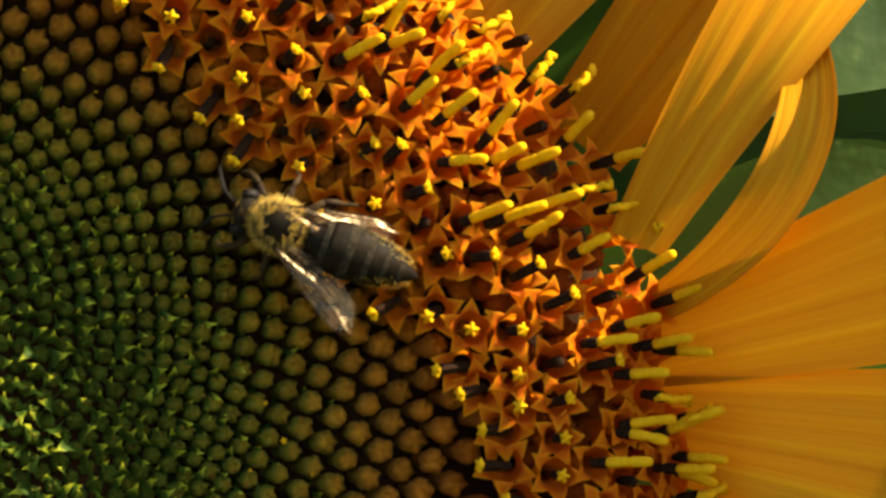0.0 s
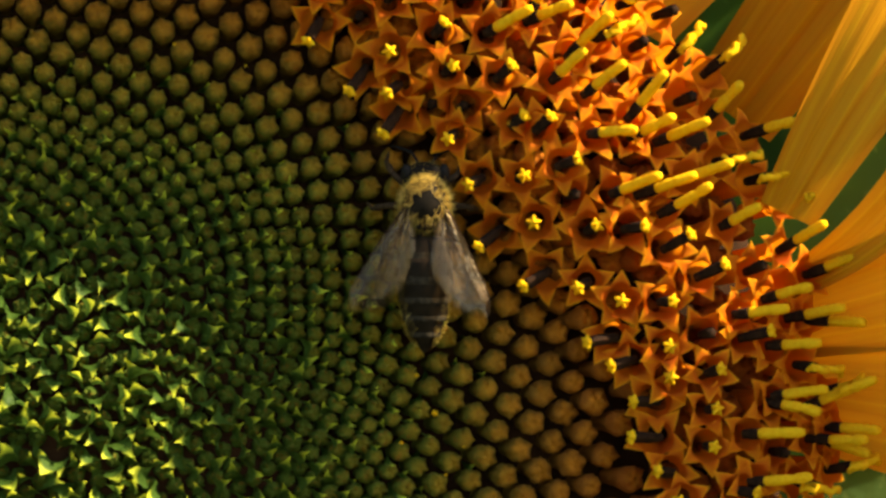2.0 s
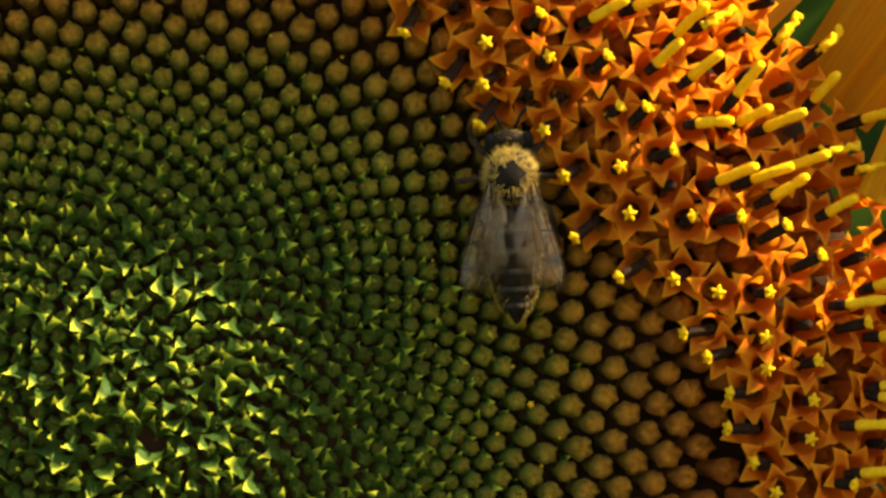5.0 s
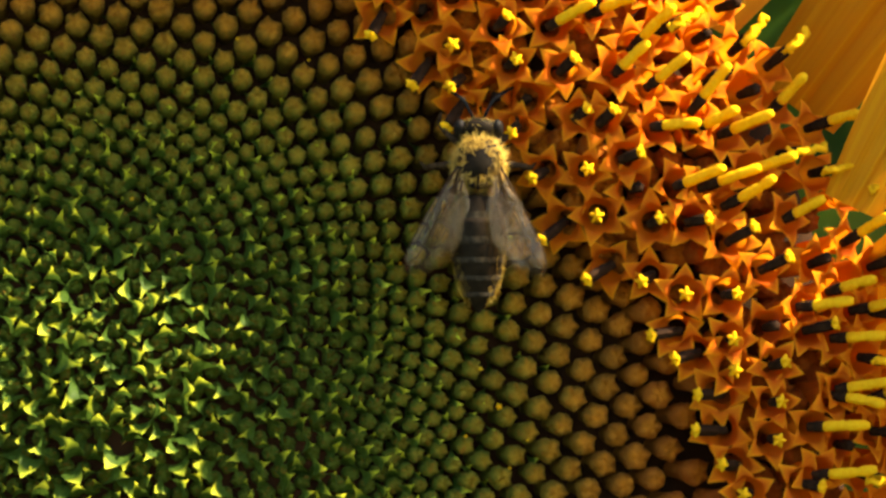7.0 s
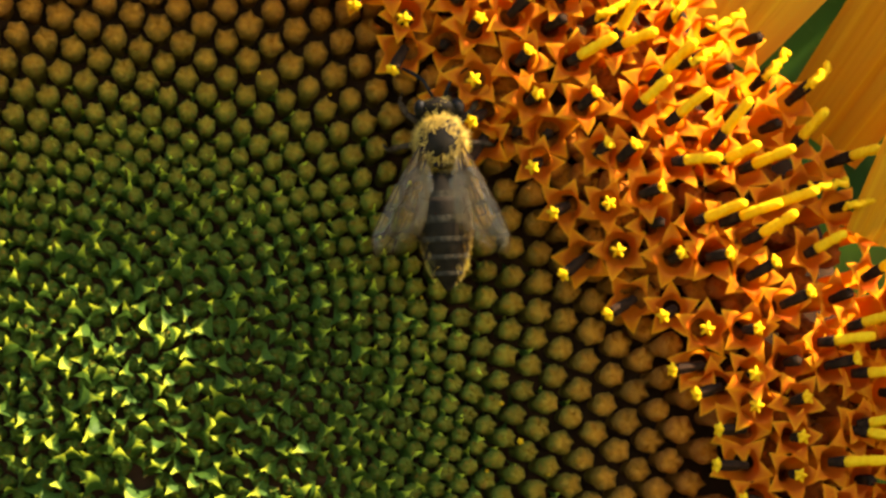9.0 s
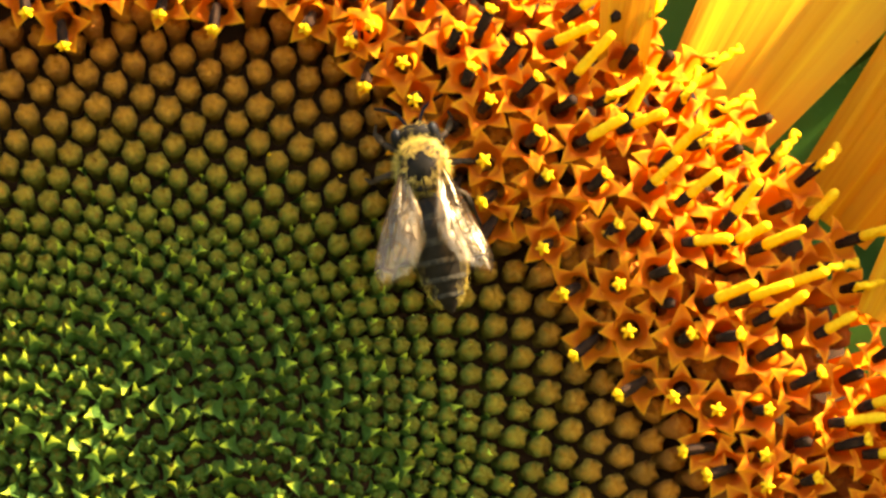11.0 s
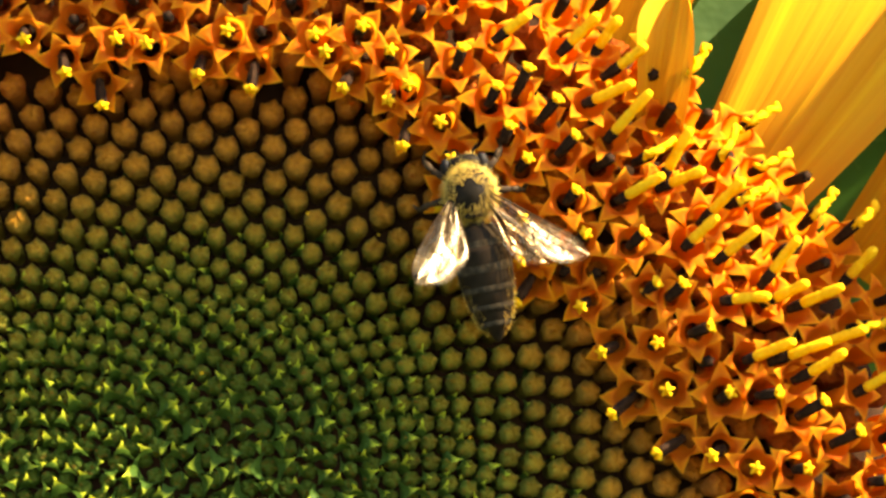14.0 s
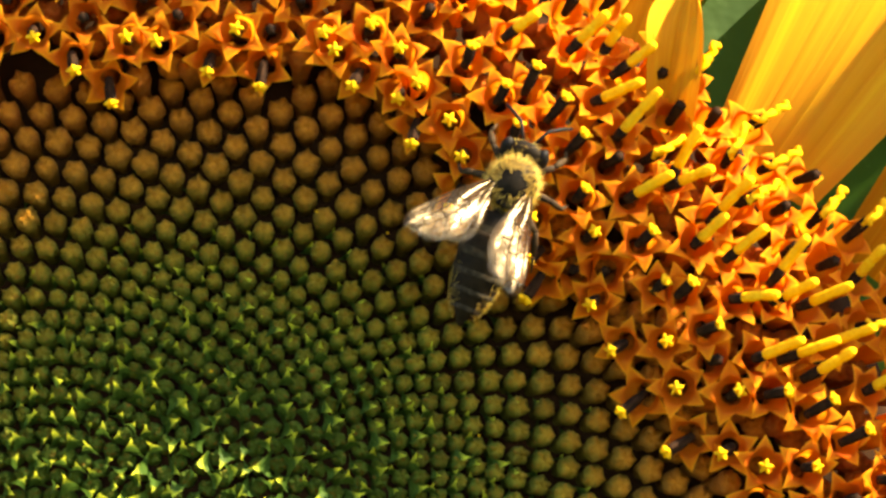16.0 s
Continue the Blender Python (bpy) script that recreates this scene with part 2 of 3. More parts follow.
# where the bright pollen tips of the open florets stand (mm right of and above the middle): the right side, then the top
TIPS_RIGHT = [
    (18.9, 31.3), (22.1, 27.9), (24.8, 27.6), (24.9, 30.6), (24.6, 24.8), (28.9, 32.7), (29.5, 29.5), (33.8, 29.6), (34.7, 25.9), (36.6, 25.8),
    (29.2, 24.2), (38.5, 22.7), (34.7, 21.5), (30.8, 20.9), (35.5, 18.1), (40, 17.9), (43.5, 17.9), (46.7, 17.2), (49.4, 15.1), (34.9, 13.5),
    (38.9, 13.4), (41.9, 12.4), (45.6, 12.4), (52.9, 10.2), (39.7, 9.4), (45.4, 9.1), (41.2, 7.6), (45.6, 6.8), (49.2, 7.4), (42.9, 5),
    (48.9, 4.5), (43, 2.4), (44.7, -0.1), (48.7, 1.7), (51.7, -1.7), (46.3, -2.3), (31.6, 16.4),
]
TIPS_TOP = [
    (-11.7, 43.9), (-8.7, 41.5), (-6, 39.1), (-4.8, 43.8), (-2.6, 43.5), (1.1, 41.4), (3.3, 44.4), (5, 40.4), (9.7, 44.1), (10.5, 42.9),
    (13.2, 44.7), (11.8, 40.3), (15.3, 42.9), (16.6, 40.4), (15.1, 39.3), (16.2, 36.3), (18.9, 37.7), (19.8, 35.1), (20.6, 43.1), (23.1, 40.3),
    (25.4, 41.6), (24, 37.4), (25.3, 35), (27.4, 39.2), (28.8, 36.6),
]
# root and end of the pollen-covered styles of the ripe florets: the top, then the right side
STYLES_TOP = [
    (32.6, 32.3, 35.2, 33.7), (35.8, 33.2, 38.2, 34.3), (37.3, 29, 39.1, 30.7), (38.8, 31.2, 40.9, 33.5), (39.9, 28.1, 41.9, 29.7), (43.2, 26.8, 45, 29.1),
    (40.3, 24.7, 43, 25.1), (43.4, 24.8, 45.7, 25.9), (45.4, 24.4, 48.2, 25.6), (49.1, 26.5, 50.9, 28.5), (41.9, 20.5, 44.7, 21.6), (44.4, 20.6, 47.2, 21.6),
    (47.3, 21.6, 50, 22.5), (45.9, 19.4, 48.2, 20.7), (50.1, 18.2, 52.2, 19.4), (23.8, 44.4, 25.5, 45.6), (28.5, 43.6, 30.6, 45.6), (30.6, 43.4, 32, 45.6),
    (32.1, 41.9, 34.1, 43.3), (30.2, 39.3, 33.1, 40.4), (31.7, 37, 34.3, 39.8), (35.6, 34.3, 37.2, 37.1),
]
STYLES_RIGHT = [
    (53.6, 12.8, 56, 13.7), (51.4, 11.5, 54.3, 11.9), (55.8, 11.3, 58.5, 11.9), (54, 9.1, 56.8, 9.3), (54.1, 5.4, 57.2, 5.9), (54, 4.7, 56.8, 4.4),
    (57, 4.9, 60.9, 6.6), (52.2, 2.6, 55.4, 2.8), (52.6, -0.9, 55.8, -0.6), (58.7, 2.8, 61.4, 2.7), (58, 1.7, 60.6, 0.9),
]
TURN_STEP = 99.5045          # degrees from one floret to the next
SPIRAL_MIDDLE = (-0.30, 1.08)


def spiral():
    """The spiral order of the head: radius and direction of each floret."""
    out = []

    def add(m, u):
        out.append((math.sqrt(u), (244.97 - TURN_STEP * m + 180) % 360 - 180))

    def squared(m):
        return 1077.2 + 1.3706 * m + 4.287e-4 * m * m - 5.44e-7 * m ** 3

    for m in range(-450, 401):
        add(m, squared(m))
    u, m = squared(-450), -450
    while u > 1.2:
        u, m = u - 0.66, m - 1
        add(m, max(u, 0.3))
    u, m = squared(400), 400
    while u < 58.6 ** 2:
        u, m = u + lerp([(40, 1.5), (43.5, 2.7), (50, 2.8), (58, 2.4)], math.sqrt(u)), m + 1
        add(m, u)
    return out


def outward(direction, lean, spin):
    """Turn of a floret that leans away from the middle."""
    return Euler((0, 0, radians(direction))).to_matrix().to_4x4() @ Euler((0, radians(lean), 0)).to_matrix().to_4x4() @ Euler((0, 0, radians(spin))).to_matrix().to_4x4()


def bud_shape(seed):
    """A shut floret: a knobbly five-cornered knob with a lumpy crown. One unit wide."""
    rng = random.Random(seed)
    squash, n = rng.uniform(0.88, 1.04), 20
    lumps = [rng.uniform(0.10, 0.34) for _ in range(5)]
    swell = [rng.uniform(-0.14, 0.14) for _ in range(5)]
    rows = []
    for z, r, five, rough in ((-3.4, 0.28, 0.0, 0.01), (-2.0, 0.33, 0.02, 0.01), (-1.30, 0.40, 0.02, 0.02), (-0.80, 0.46, 0.03, 0.03), (-0.40, 0.475, 0.035, 0.04),
                              (-0.12, 0.42, 0.06, 0.045), (0.02, 0.31, 0.11, 0.05), (0.10, 0.20, 0.16, 0.045), (0.08, 0.10, 0.20, 0.02)):
        row = []
        for i in range(n):
            a = 2 * math.pi * i / n
            k = int(i / n * 5 + 0.5) % 5
            q = r * (1 + five * math.cos(5 * a) + (swell[k] if z > -0.9 else 0) * max(0.0, math.cos(5 * a))) + rng.uniform(-rough, rough)
            lump = lumps[k] * max(0.0, math.cos(5 * a)) * (1 if z > -0.2 else 0.4) if z > -0.5 else 0
            row.append((q * math.cos(a), q * math.sin(a) * squash, z + lump + (rng.uniform(-rough, rough) * 1.6 if z > -0.6 else 0)))
        rows.append(row)
    s = Shape().grid(rows, True)
    s.v.append((0, 0, 0.06)), s.uv.append((0.5, 1))
    top = len(s.v) - 1
    for i in range(n):
        s.f.append((top - n + i, top - n + (i + 1) % n, top))
    return s


def chaff_shape(seed, broad=False):
    """A scale between the buds: a hollow-sided thorn on a broad base, its thin tip curling over to +x."""
    rng = random.Random(seed)
    rows = []
    curl, twist = rng.uniform(0.35, 1.0), rng.uniform(-1.0, 1.0)
    for j in range(10):
        v = j / 9
        w = 1.02 * (1 - v) ** 1.45 * (1 - 0.22 * (1 - v) ** 4) + 0.025 * (1 - v) + 0.008
        if broad:
            w = 0.88 * (1 - v ** 2.2) ** 0.8 * (0.75 + 0.25 * math.sin(v * 3)) + 0.01
        cx, cz = 0.05 + 1.15 * v ** 1.5 * curl, -1.0 + 1.80 * v - 0.45 * curl * v * v
        jag = 0.10 if 0.4 < v < 0.95 else 0.03
        rows.append([(cx - 0.34 * u * u * w, u * w * rng.uniform(0.85, 1.15) + twist * 0.35 * v * v + rng.uniform(-jag, jag) * 0.6, cz - 0.10 * abs(u) * w + rng.uniform(-jag, jag)) for u in (-1, -0.6, -0.2, 0.2, 0.6, 1)])
    return Shape().grid(rows)


def corolla_shape(seed):
    """An open floret: a wide tube that flares into a flat star of five pointed lobes."""
    rng = random.Random(seed)
    reach = [rng.uniform(0.86, 1.12) for _ in range(5)]
    rise = [rng.uniform(-0.05, 0.45) for _ in range(5)]
    droop = [rng.uniform(0.05, 0.45) for _ in range(5)]
    skew = [rng.uniform(-0.16, 0.16) for _ in range(5)]
    n, rows = 50, []
    for z, r in ((-5.0, 0.72), (-3.4, 0.74), (-1.9, 0.74), (-1.2, 0.90), (-0.75, 1.06), (-0.40, 1.18)):
        rows.append([(r * math.cos(a), r * math.sin(a), z) for a in (2 * math.pi * i / n for i in range(n))])
    for step in (0.10, 0.3, 0.5, 0.75, 1.0):
        row = []
        for i in range(n):
            k, w = divmod(i / n * 5, 1.0)
            k = int(k)
            f = 1 - abs(2 * w - 1)
            phi = radians(36 * abs(2 * w - 1))
            edge = 1 / (0.4255 * math.cos(phi) + 0.794 * math.sin(phi)) - 1.24
            d = step * (0.02 + reach[k] * (edge + 0.07 * math.sin(math.pi * f)))
            z = -0.10 + rise[k] * d - droop[k] * d * d - 0.18 * (1 - f) * step + 0.20 * (1 - f) * f + rng.uniform(-0.02, 0.02)
            a = 2 * math.pi * (i / n) + skew[k] * d * 0.45
            row.append(((1.24 + d) * math.cos(a), (1.24 + d) * math.sin(a), z))
        rows.append(row)
    return Shape().grid(rows, True)


def anther_shape(length, seed):
    rng = random.Random(seed)
    b = rng.uniform(-0.15, 0.15)
    pts = [(b * (t * t), 0, -0.5 + (length + 0.5) * t) for t in (0, 0.35, 0.7, 0.93, 1.0)]
    s = Shape().tube(pts, [0.34, 0.37, 0.38, 0.36, 0.30], 10)
    # five pale-edged ridges of the fused anthers
    for k in range(5):
        a = 2 * math.pi * k / 5
        s.tube([(p[0] + 0.36 * math.cos(a), 0.36 * math.sin(a), p[2]) for p in pts[1:]], [0.07, 0.09, 0.08, 0.04], 5)
    return s


def pollen_shape(seed):
    """The grainy five-pointed tip that pushes out of an anther tube."""
    rng = random.Random(seed)
    rows = []
    for z, r, five in ((0.0, 0.28, 0.1), (0.08, 0.42, 0.28), (0.20, 0.47, 0.36), (0.34, 0.36, 0.32), (0.46, 0.12, 0.1)):
        rows.append([(r * (1 + five * math.cos(5 * a) + rng.uniform(-.07, .07)) * math.cos(a), r * (1 + five * math.cos(5 * a) + rng.uniform(-.07, .07)) * math.sin(a),
                      z + 0.06 * math.cos(5 * a) + rng.uniform(-.03, .03)) for a in (2 * math.pi * i / 20 for i in range(20))])
    return Shape().grid(rows, True, True)


def style_shape(length, seed):
    """A pollen-dusted style: a thick yellow column, often jointed or bent towards its rounded end."""
    rng = random.Random(seed)
    bx, by = rng.uniform(-0.2, 0.2), rng.uniform(-0.15, 0.15)
    joint, kink = rng.uniform(0.4, 0.65), rng.uniform(-0.14, 0.14)
    pts, rad = [], []
    for j in range(15):
        t = j / 14
        pts.append((bx * t * t * length * 0.5, by * t * length * 0.3 + kink * max(0, t - joint) * length * 0.6, length * t))
        rad.append((0.40 - (0.08 if abs(t - joint) < 0.05 else 0) + 0.012 * math.sin(t * 13 + seed)) * (0.62 if j == 14 else 0.9 if j in (0, 13) else 1))
    return Shape().tube(pts, rad, 12, 0.05, rng)


def curl_shape(seed):
    """A spent style that splits in two and rolls back."""
    rng = random.Random(seed)
    s = Shape()
    for sign in (-1, 1):
        pts = [(0, 0, -1), (0, 0, 0.8)]
        for j in range(1, 9):
            a = j / 8 * rng.uniform(2.6, 3.6)
            pts.append((sign * 0.8 * (1 - math.cos(a)), 0.15 * j * rng.uniform(-0.4, 0.4), 0.8 + 0.8 * math.sin(a)))
        s.tube(pts, [0.30] * 4 + [0.28] * 4 + [0.24, 0.16], 7, 0.08, rng)
    return s


FLORETS = spiral()


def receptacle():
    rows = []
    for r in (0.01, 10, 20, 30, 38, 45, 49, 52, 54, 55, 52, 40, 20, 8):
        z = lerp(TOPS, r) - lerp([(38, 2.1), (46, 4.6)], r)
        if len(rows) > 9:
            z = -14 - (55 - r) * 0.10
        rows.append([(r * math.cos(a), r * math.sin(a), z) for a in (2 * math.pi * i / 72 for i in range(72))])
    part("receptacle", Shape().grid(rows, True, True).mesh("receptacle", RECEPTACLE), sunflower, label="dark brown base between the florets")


def disc_florets():
    rng = random.Random(5)
    bud_sources = [bud_shape(k) for k in range(8)]
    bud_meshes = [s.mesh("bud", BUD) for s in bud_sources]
    chaff_sources = [chaff_shape(k) for k in range(12)] + [chaff_shape(k, True) for k in range(12, 18)]
    chaff_meshes = [s.mesh("chaff_scale", CHAFF) for s in chaff_sources]
    cor_sources = [corolla_shape(k) for k in range(9)]
    cor_meshes = [s.mesh("disc_floret", COROLLA) for s in cor_sources]
    lengths = (0.5, 0.8, 1.2, 1.6, 2.0, 2.5)
    anthers = [[anther_shape(q, k) for k in range(3)] for q in lengths]
    anther_meshes = [[s.mesh("anther_tube", ANTHER) for s in row] for row in anthers]
    tips = [pollen_shape(k) for k in range(5)]
    tip_meshes = [s.mesh("pollen_tip", POLLEN) for s in tips]
    styles = [style_shape(q, k) for k, q in enumerate((2.9, 3.0, 3.05, 2.95, 2.9, 3.1))]
    style_meshes = [s.mesh("style", POLLEN) for s in styles]
    curls = [curl_shape(k) for k in range(4)]
    curl_meshes = [s.mesh("curled_style", POLLEN) for s in curls]
    rest_buds, rest_chaff, rest_cor, rest_anther, rest_pollen = Shape(), Shape(), Shape(), Shape(), Shape()
    buds_made = florets_made = chaff_made = 0
    mouths = []

    def grow(x, y, z, cup, tube, full, end, stretch=1.0):
        """One open floret: its mouth, the turns of its cup and of its anther tube, how far the tube stands out, and what crowns it."""
        nonlocal florets_made
        k, s = rng.randrange(9), rng.randrange(3)
        q = min(range(len(lengths)), key=lambda i: abs(lengths[i] - full))
        size = rng.uniform(0.9, 1.08)
        m = placed(x, y, z, cup @ Euler((0, 0, radians(rng.uniform(0, 72)))).to_matrix().to_4x4()) @ Matrix.Diagonal((size, size, size, 1))
        tilt = m.to_3x3().normalized().to_4x4().inverted() @ tube
        long = Matrix.Diagonal((1 / size, 1 / size, stretch / size, 1))
        top = placed(0, 0, 0, tilt) @ placed(0, 0, lengths[q] / size)
        crown = {"style": style_meshes, "curled_style": curl_meshes, "pollen_tip": tip_meshes}.get(end)
        if florets_made < 300 and -14 < x < 66 and -8 < y < 56:
            floret = part("disc_floret", cor_meshes[k], sunflower, m)
            florets_made += 1
            part("anther_tube", anther_meshes[q][s], floret, placed(0, 0, 0, tilt) @ Matrix.Diagonal((1 / size, 1 / size, 1 / size, 1)), "dark brown anther tube")
            if crown:
                part(end, rng.choice(crown), floret, top @ long, {"style": "yellow pollen-covered style", "curled_style": "yellow curled style", "pollen_tip": "bright yellow star-shaped pollen tip"}[end])
        else:
            mm = unscaled(m)
            rest_cor.add(cor_sources[k], mm)
            rest_anther.add(anthers[q][s], mm @ tilt)
            if crown:
                rest_pollen.add(styles[k % 6] if end == "style" else curls[k % 4] if end == "curled_style" else tips[k % 5], mm @ tilt @ Matrix.Translation((0, 0, lengths[q])))

    # the florets whose pollen tips and styles stand out
    for tx, ty in TIPS_RIGHT + TIPS_TOP:
        r, direction = math.hypot(tx, ty), math.degrees(math.atan2(ty, tx))
        beyond = r - lerp(SHUT, direction)
        aside = lerp([(-1, -1.7), (0, -1.4), (1.5, -0.7), (3.5, 0.0), (6, 0.45), (10, 1.35), (13, 2.2)], beyond)
        full = max(0.5, abs(aside) / 0.85, lerp([(0, 1.6), (3, 0.7), (7, 0.9)], beyond))
        tube = outward(direction + rng.uniform(-12, 12), math.degrees(math.asin(aside / full)), 0)
        way = tube @ Vector((0, 0, 1))
        x, y = tx - way.x * full, ty - way.y * full
        r = math.hypot(x, y)
        z = lerp(TOPS, r) + lerp([(0, 2.4), (4, 3.3), (10, 3.8), (30, 3.6)], beyond)
        grow(x, y, z, outward(direction, lerp(LEANS, r) * 0.8 + lerp([(0, -16), (4, 0)], beyond) + rng.uniform(-8, 8), 0), tube, full, "pollen_tip")
        mouths.append((x, y))
    for bx, by, ex, ey in STYLES_TOP + STYLES_RIGHT:
        heading, rise = math.degrees(math.atan2(ey - by, ex - bx)), rng.uniform(20, 34)
        flat = math.hypot(ex - bx, ey - by)
        tube = outward(heading, 90 - rise, 0)
        way, full = tube @ Vector((0, 0, 1)), rng.choice((0.5, 0.8, 1.2))
        x, y = bx - way.x * full, by - way.y * full
        r, direction = math.hypot(x, y), math.degrees(math.atan2(y, x))
        grow(x, y, lerp(TOPS, r) + 3.7 + rng.uniform(-0.3, 0.3), outward(direction, lerp(LEANS, r) + 6 + rng.uniform(-9, 9), 0), tube, full, "style", flat / math.cos(radians(rise)) / 2.98)
        mouths.append((x, y))
    for r, direction in FLORETS:
        a = radians(direction)
        x, y = SPIRAL_MIDDLE[0] + r * math.cos(a), SPIRAL_MIDDLE[1] + r * math.sin(a)
        spacing = lerp([(0, 1.45), (24, 1.5), (33, 2.08), (41, 2.2)], r)
        lean, top = lerp(LEANS, r), lerp(TOPS, r)
        shut = r < lerp(SHUT, direction)
        beside = min(math.hypot(x - p, y - q) for p, q in mouths)
        known = -8 < direction < 108 and r < 56 and beside < 8
        if known and lerp(SHUT, direction) + 2 < r < 53.5:
            rest_buds.add(bud_sources[rng.randrange(8)], unscaled(placed(x + 0.9, y - 1.1, top + 0.2, outward(direction, lean, 0)) @ Matrix.Diagonal((2.5, 2.5, 1.0, 1))))
        if not shut and (known and beside < 1.1 or -12 < direction < 108 and r > lerp([(0, 60), (20, 58.5), (35, 56.5), (60, 55)], direction)):
            continue
        if shut or (known and beside < 2.2) or rng.random() > lerp([(35, 0.55), (40, 0.65), (43.5, 1.0)], r):
            k = rng.randrange(8)
            size = spacing * rng.uniform(0.88, 1.0)
            m = placed(x, y, top + (1.0 if not shut and known else 0) - lerp([(0, 1.5), (14, 1.2), (22, 0.6), (28, 0.0)], r) + rng.uniform(-0.25, 0.15), outward(direction, lean + lerp([(8, 2), (18, 16), (28, 28), (42, 28)], r) + rng.uniform(-5, 5), rng.uniform(0, 72))) @ Matrix.Diagonal((size, size, 1.0, 1))
            if 16 < x < 46 and 4 < y < 42 and buds_made < 300 and r > 20:
                part("bud", bud_meshes[k], sunflower, m)
                buds_made += 1
            else:
                rest_buds.add(bud_sources[k], unscaled(m))
            # scales stand between the younger buds
            if r < 33 + rng.uniform(-6, 2):
                k = rng.randrange(12, 18) if r < 12 and rng.random() < 0.35 else rng.randrange(12)
                big = lerp([(0, 1.15), (8, 1.15), (17, 1.15), (22, 1.12), (28, 0.9), (34, 0.6)], r) * rng.uniform(0.62, 1.4)
                if k > 11:
                    big *= 0.72
                turn = outward((direction if r > 24 else 55 if r > 14 or rng.random() < 0.6 else 235) + rng.uniform(-75, 65), 8, 0)
                m = placed(x + 0.5 * spacing * math.cos(a + 2.2), y + 0.5 * spacing * math.sin(a + 2.2), top - lerp([(0, 0.0), (16, 0.0), (22, 0.1), (27, 0.3), (34, 0.7)], r) + rng.uniform(-0.6, 0.3), turn) @ Matrix.Diagonal((big, big, big, 1))
                if x > 2 and y > 2 and chaff_made < 300 and rng.random() < 0.7:
                    part("chaff_scale", chaff_meshes[k], sunflower, m)
                    chaff_made += 1
                else:
                    rest_chaff.add(chaff_sources[k], unscaled(m))
            continue
        beyond = r - lerp(SHUT, direction)
        rise = lerp([(0, 2.2), (4, 3.2), (10, 3.8), (30, 3.6)], beyond) - (0.9 if known else 0)
        full = lengths[max(0, min(5, int(lerp([(0, 0), (3, 1.0), (8, 3.0), (13, 4.0)], beyond) + rng.uniform(-0.5, 0.9))))]
        sway = lerp([(0, -34), (3, -10), (7, 20), (12, 48)], beyond) + rng.uniform(-12, 12)
        ripe, spent = beyond > 8.5 and rng.random() < 0.72, beyond > 11 and rng.random() < (0.5 if known else 0.35)
        end = "curled_style" if spent else None if known else "style" if ripe else "pollen_tip"
        # unopened ones fill the floor between the open florets
        for q in (0.8, 2.9, 5.0) if 2 < beyond < 10 else ():
            rest_buds.add(bud_sources[rng.randrange(8)], unscaled(placed(x + 1.5 * math.cos(q), y + 1.5 * math.sin(q), top + 0.6, outward(direction, lean, 0)) @ Matrix.Diagonal((2.3, 2.3, 1.0, 1))))
        grow(x, y, top + rise + rng.uniform(-0.35, 0.35), outward(direction, lean + rng.uniform(-9, 9), 0), outward(direction + rng.uniform(-20, 20), sway if not known else sway * 0.7, 0), full, end)
    # a few withered scales curl over the very middle
    for x, y, turn, big in ((-1.4, -0.4, 30, 2.3), (1.4, -0.5, -48, 1.9), (-0.5, -1.8, 68, 2.0), (1.5, 2.2, 160, 1.8), (0.5, 3.2, 190, 1.7), (2.8, 1.4, 120, 1.6), (-2.6, -2.2, 20, 1.7)):
        m = placed(x, y, 0.5, outward(turn, 12, 0)) @ Matrix.Diagonal((big, big * 0.7, big, 1))
        part("withered_scale", chaff_sources[rng.randrange(12)].mesh("withered_scale", WITHERED), sunflower, m, "withered brownish scale in the middle")
    # stray pollen grains that have fallen on the buds
    for x, y, big in ((28.4, 3.8, 0.5), (29.2, -0.8, 0.24), (30.5, 1.3, 0.22), (8.9, 31.2, 0.26), (25.9, 1.6, 0.3), (1.0, 19.3, 0.26), (14.2, 29.6, 0.22), (27.0, 6.6, 0.3), (21.0, 14.5, 0.22)):
        m = placed(x, y, lerp(TOPS, math.hypot(x, y)) + 0.25, outward(rng.uniform(0, 360), 20, 0)) @ Matrix.Diagonal((big, big, big, 1))
        part("pollen_grain", rng.choice(tip_meshes), sunflower, m, "pale pollen grain lying on a bud")
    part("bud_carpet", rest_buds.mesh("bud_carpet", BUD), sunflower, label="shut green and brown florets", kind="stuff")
    part("chaff_carpet", rest_chaff.mesh("chaff_carpet", CHAFF), sunflower, label="pointed green scales of the centre", kind="stuff")
    part("floret_carpet", rest_cor.mesh("floret_carpet", COROLLA), sunflower, label="open orange florets", kind="stuff")
    part("anther_carpet", rest_anther.mesh("anther_carpet", ANTHER), sunflower, label="dark anther tubes", kind="stuff")
    part("pollen_carpet", rest_pollen.mesh("pollen_carpet", POLLEN), sunflower, label="yellow pollen tips", kind="stuff")


def unscaled(m):
    """The same pose for points that are still in millimetres."""
    out = m.copy()
    out.translation = m.translation / MM
    return out


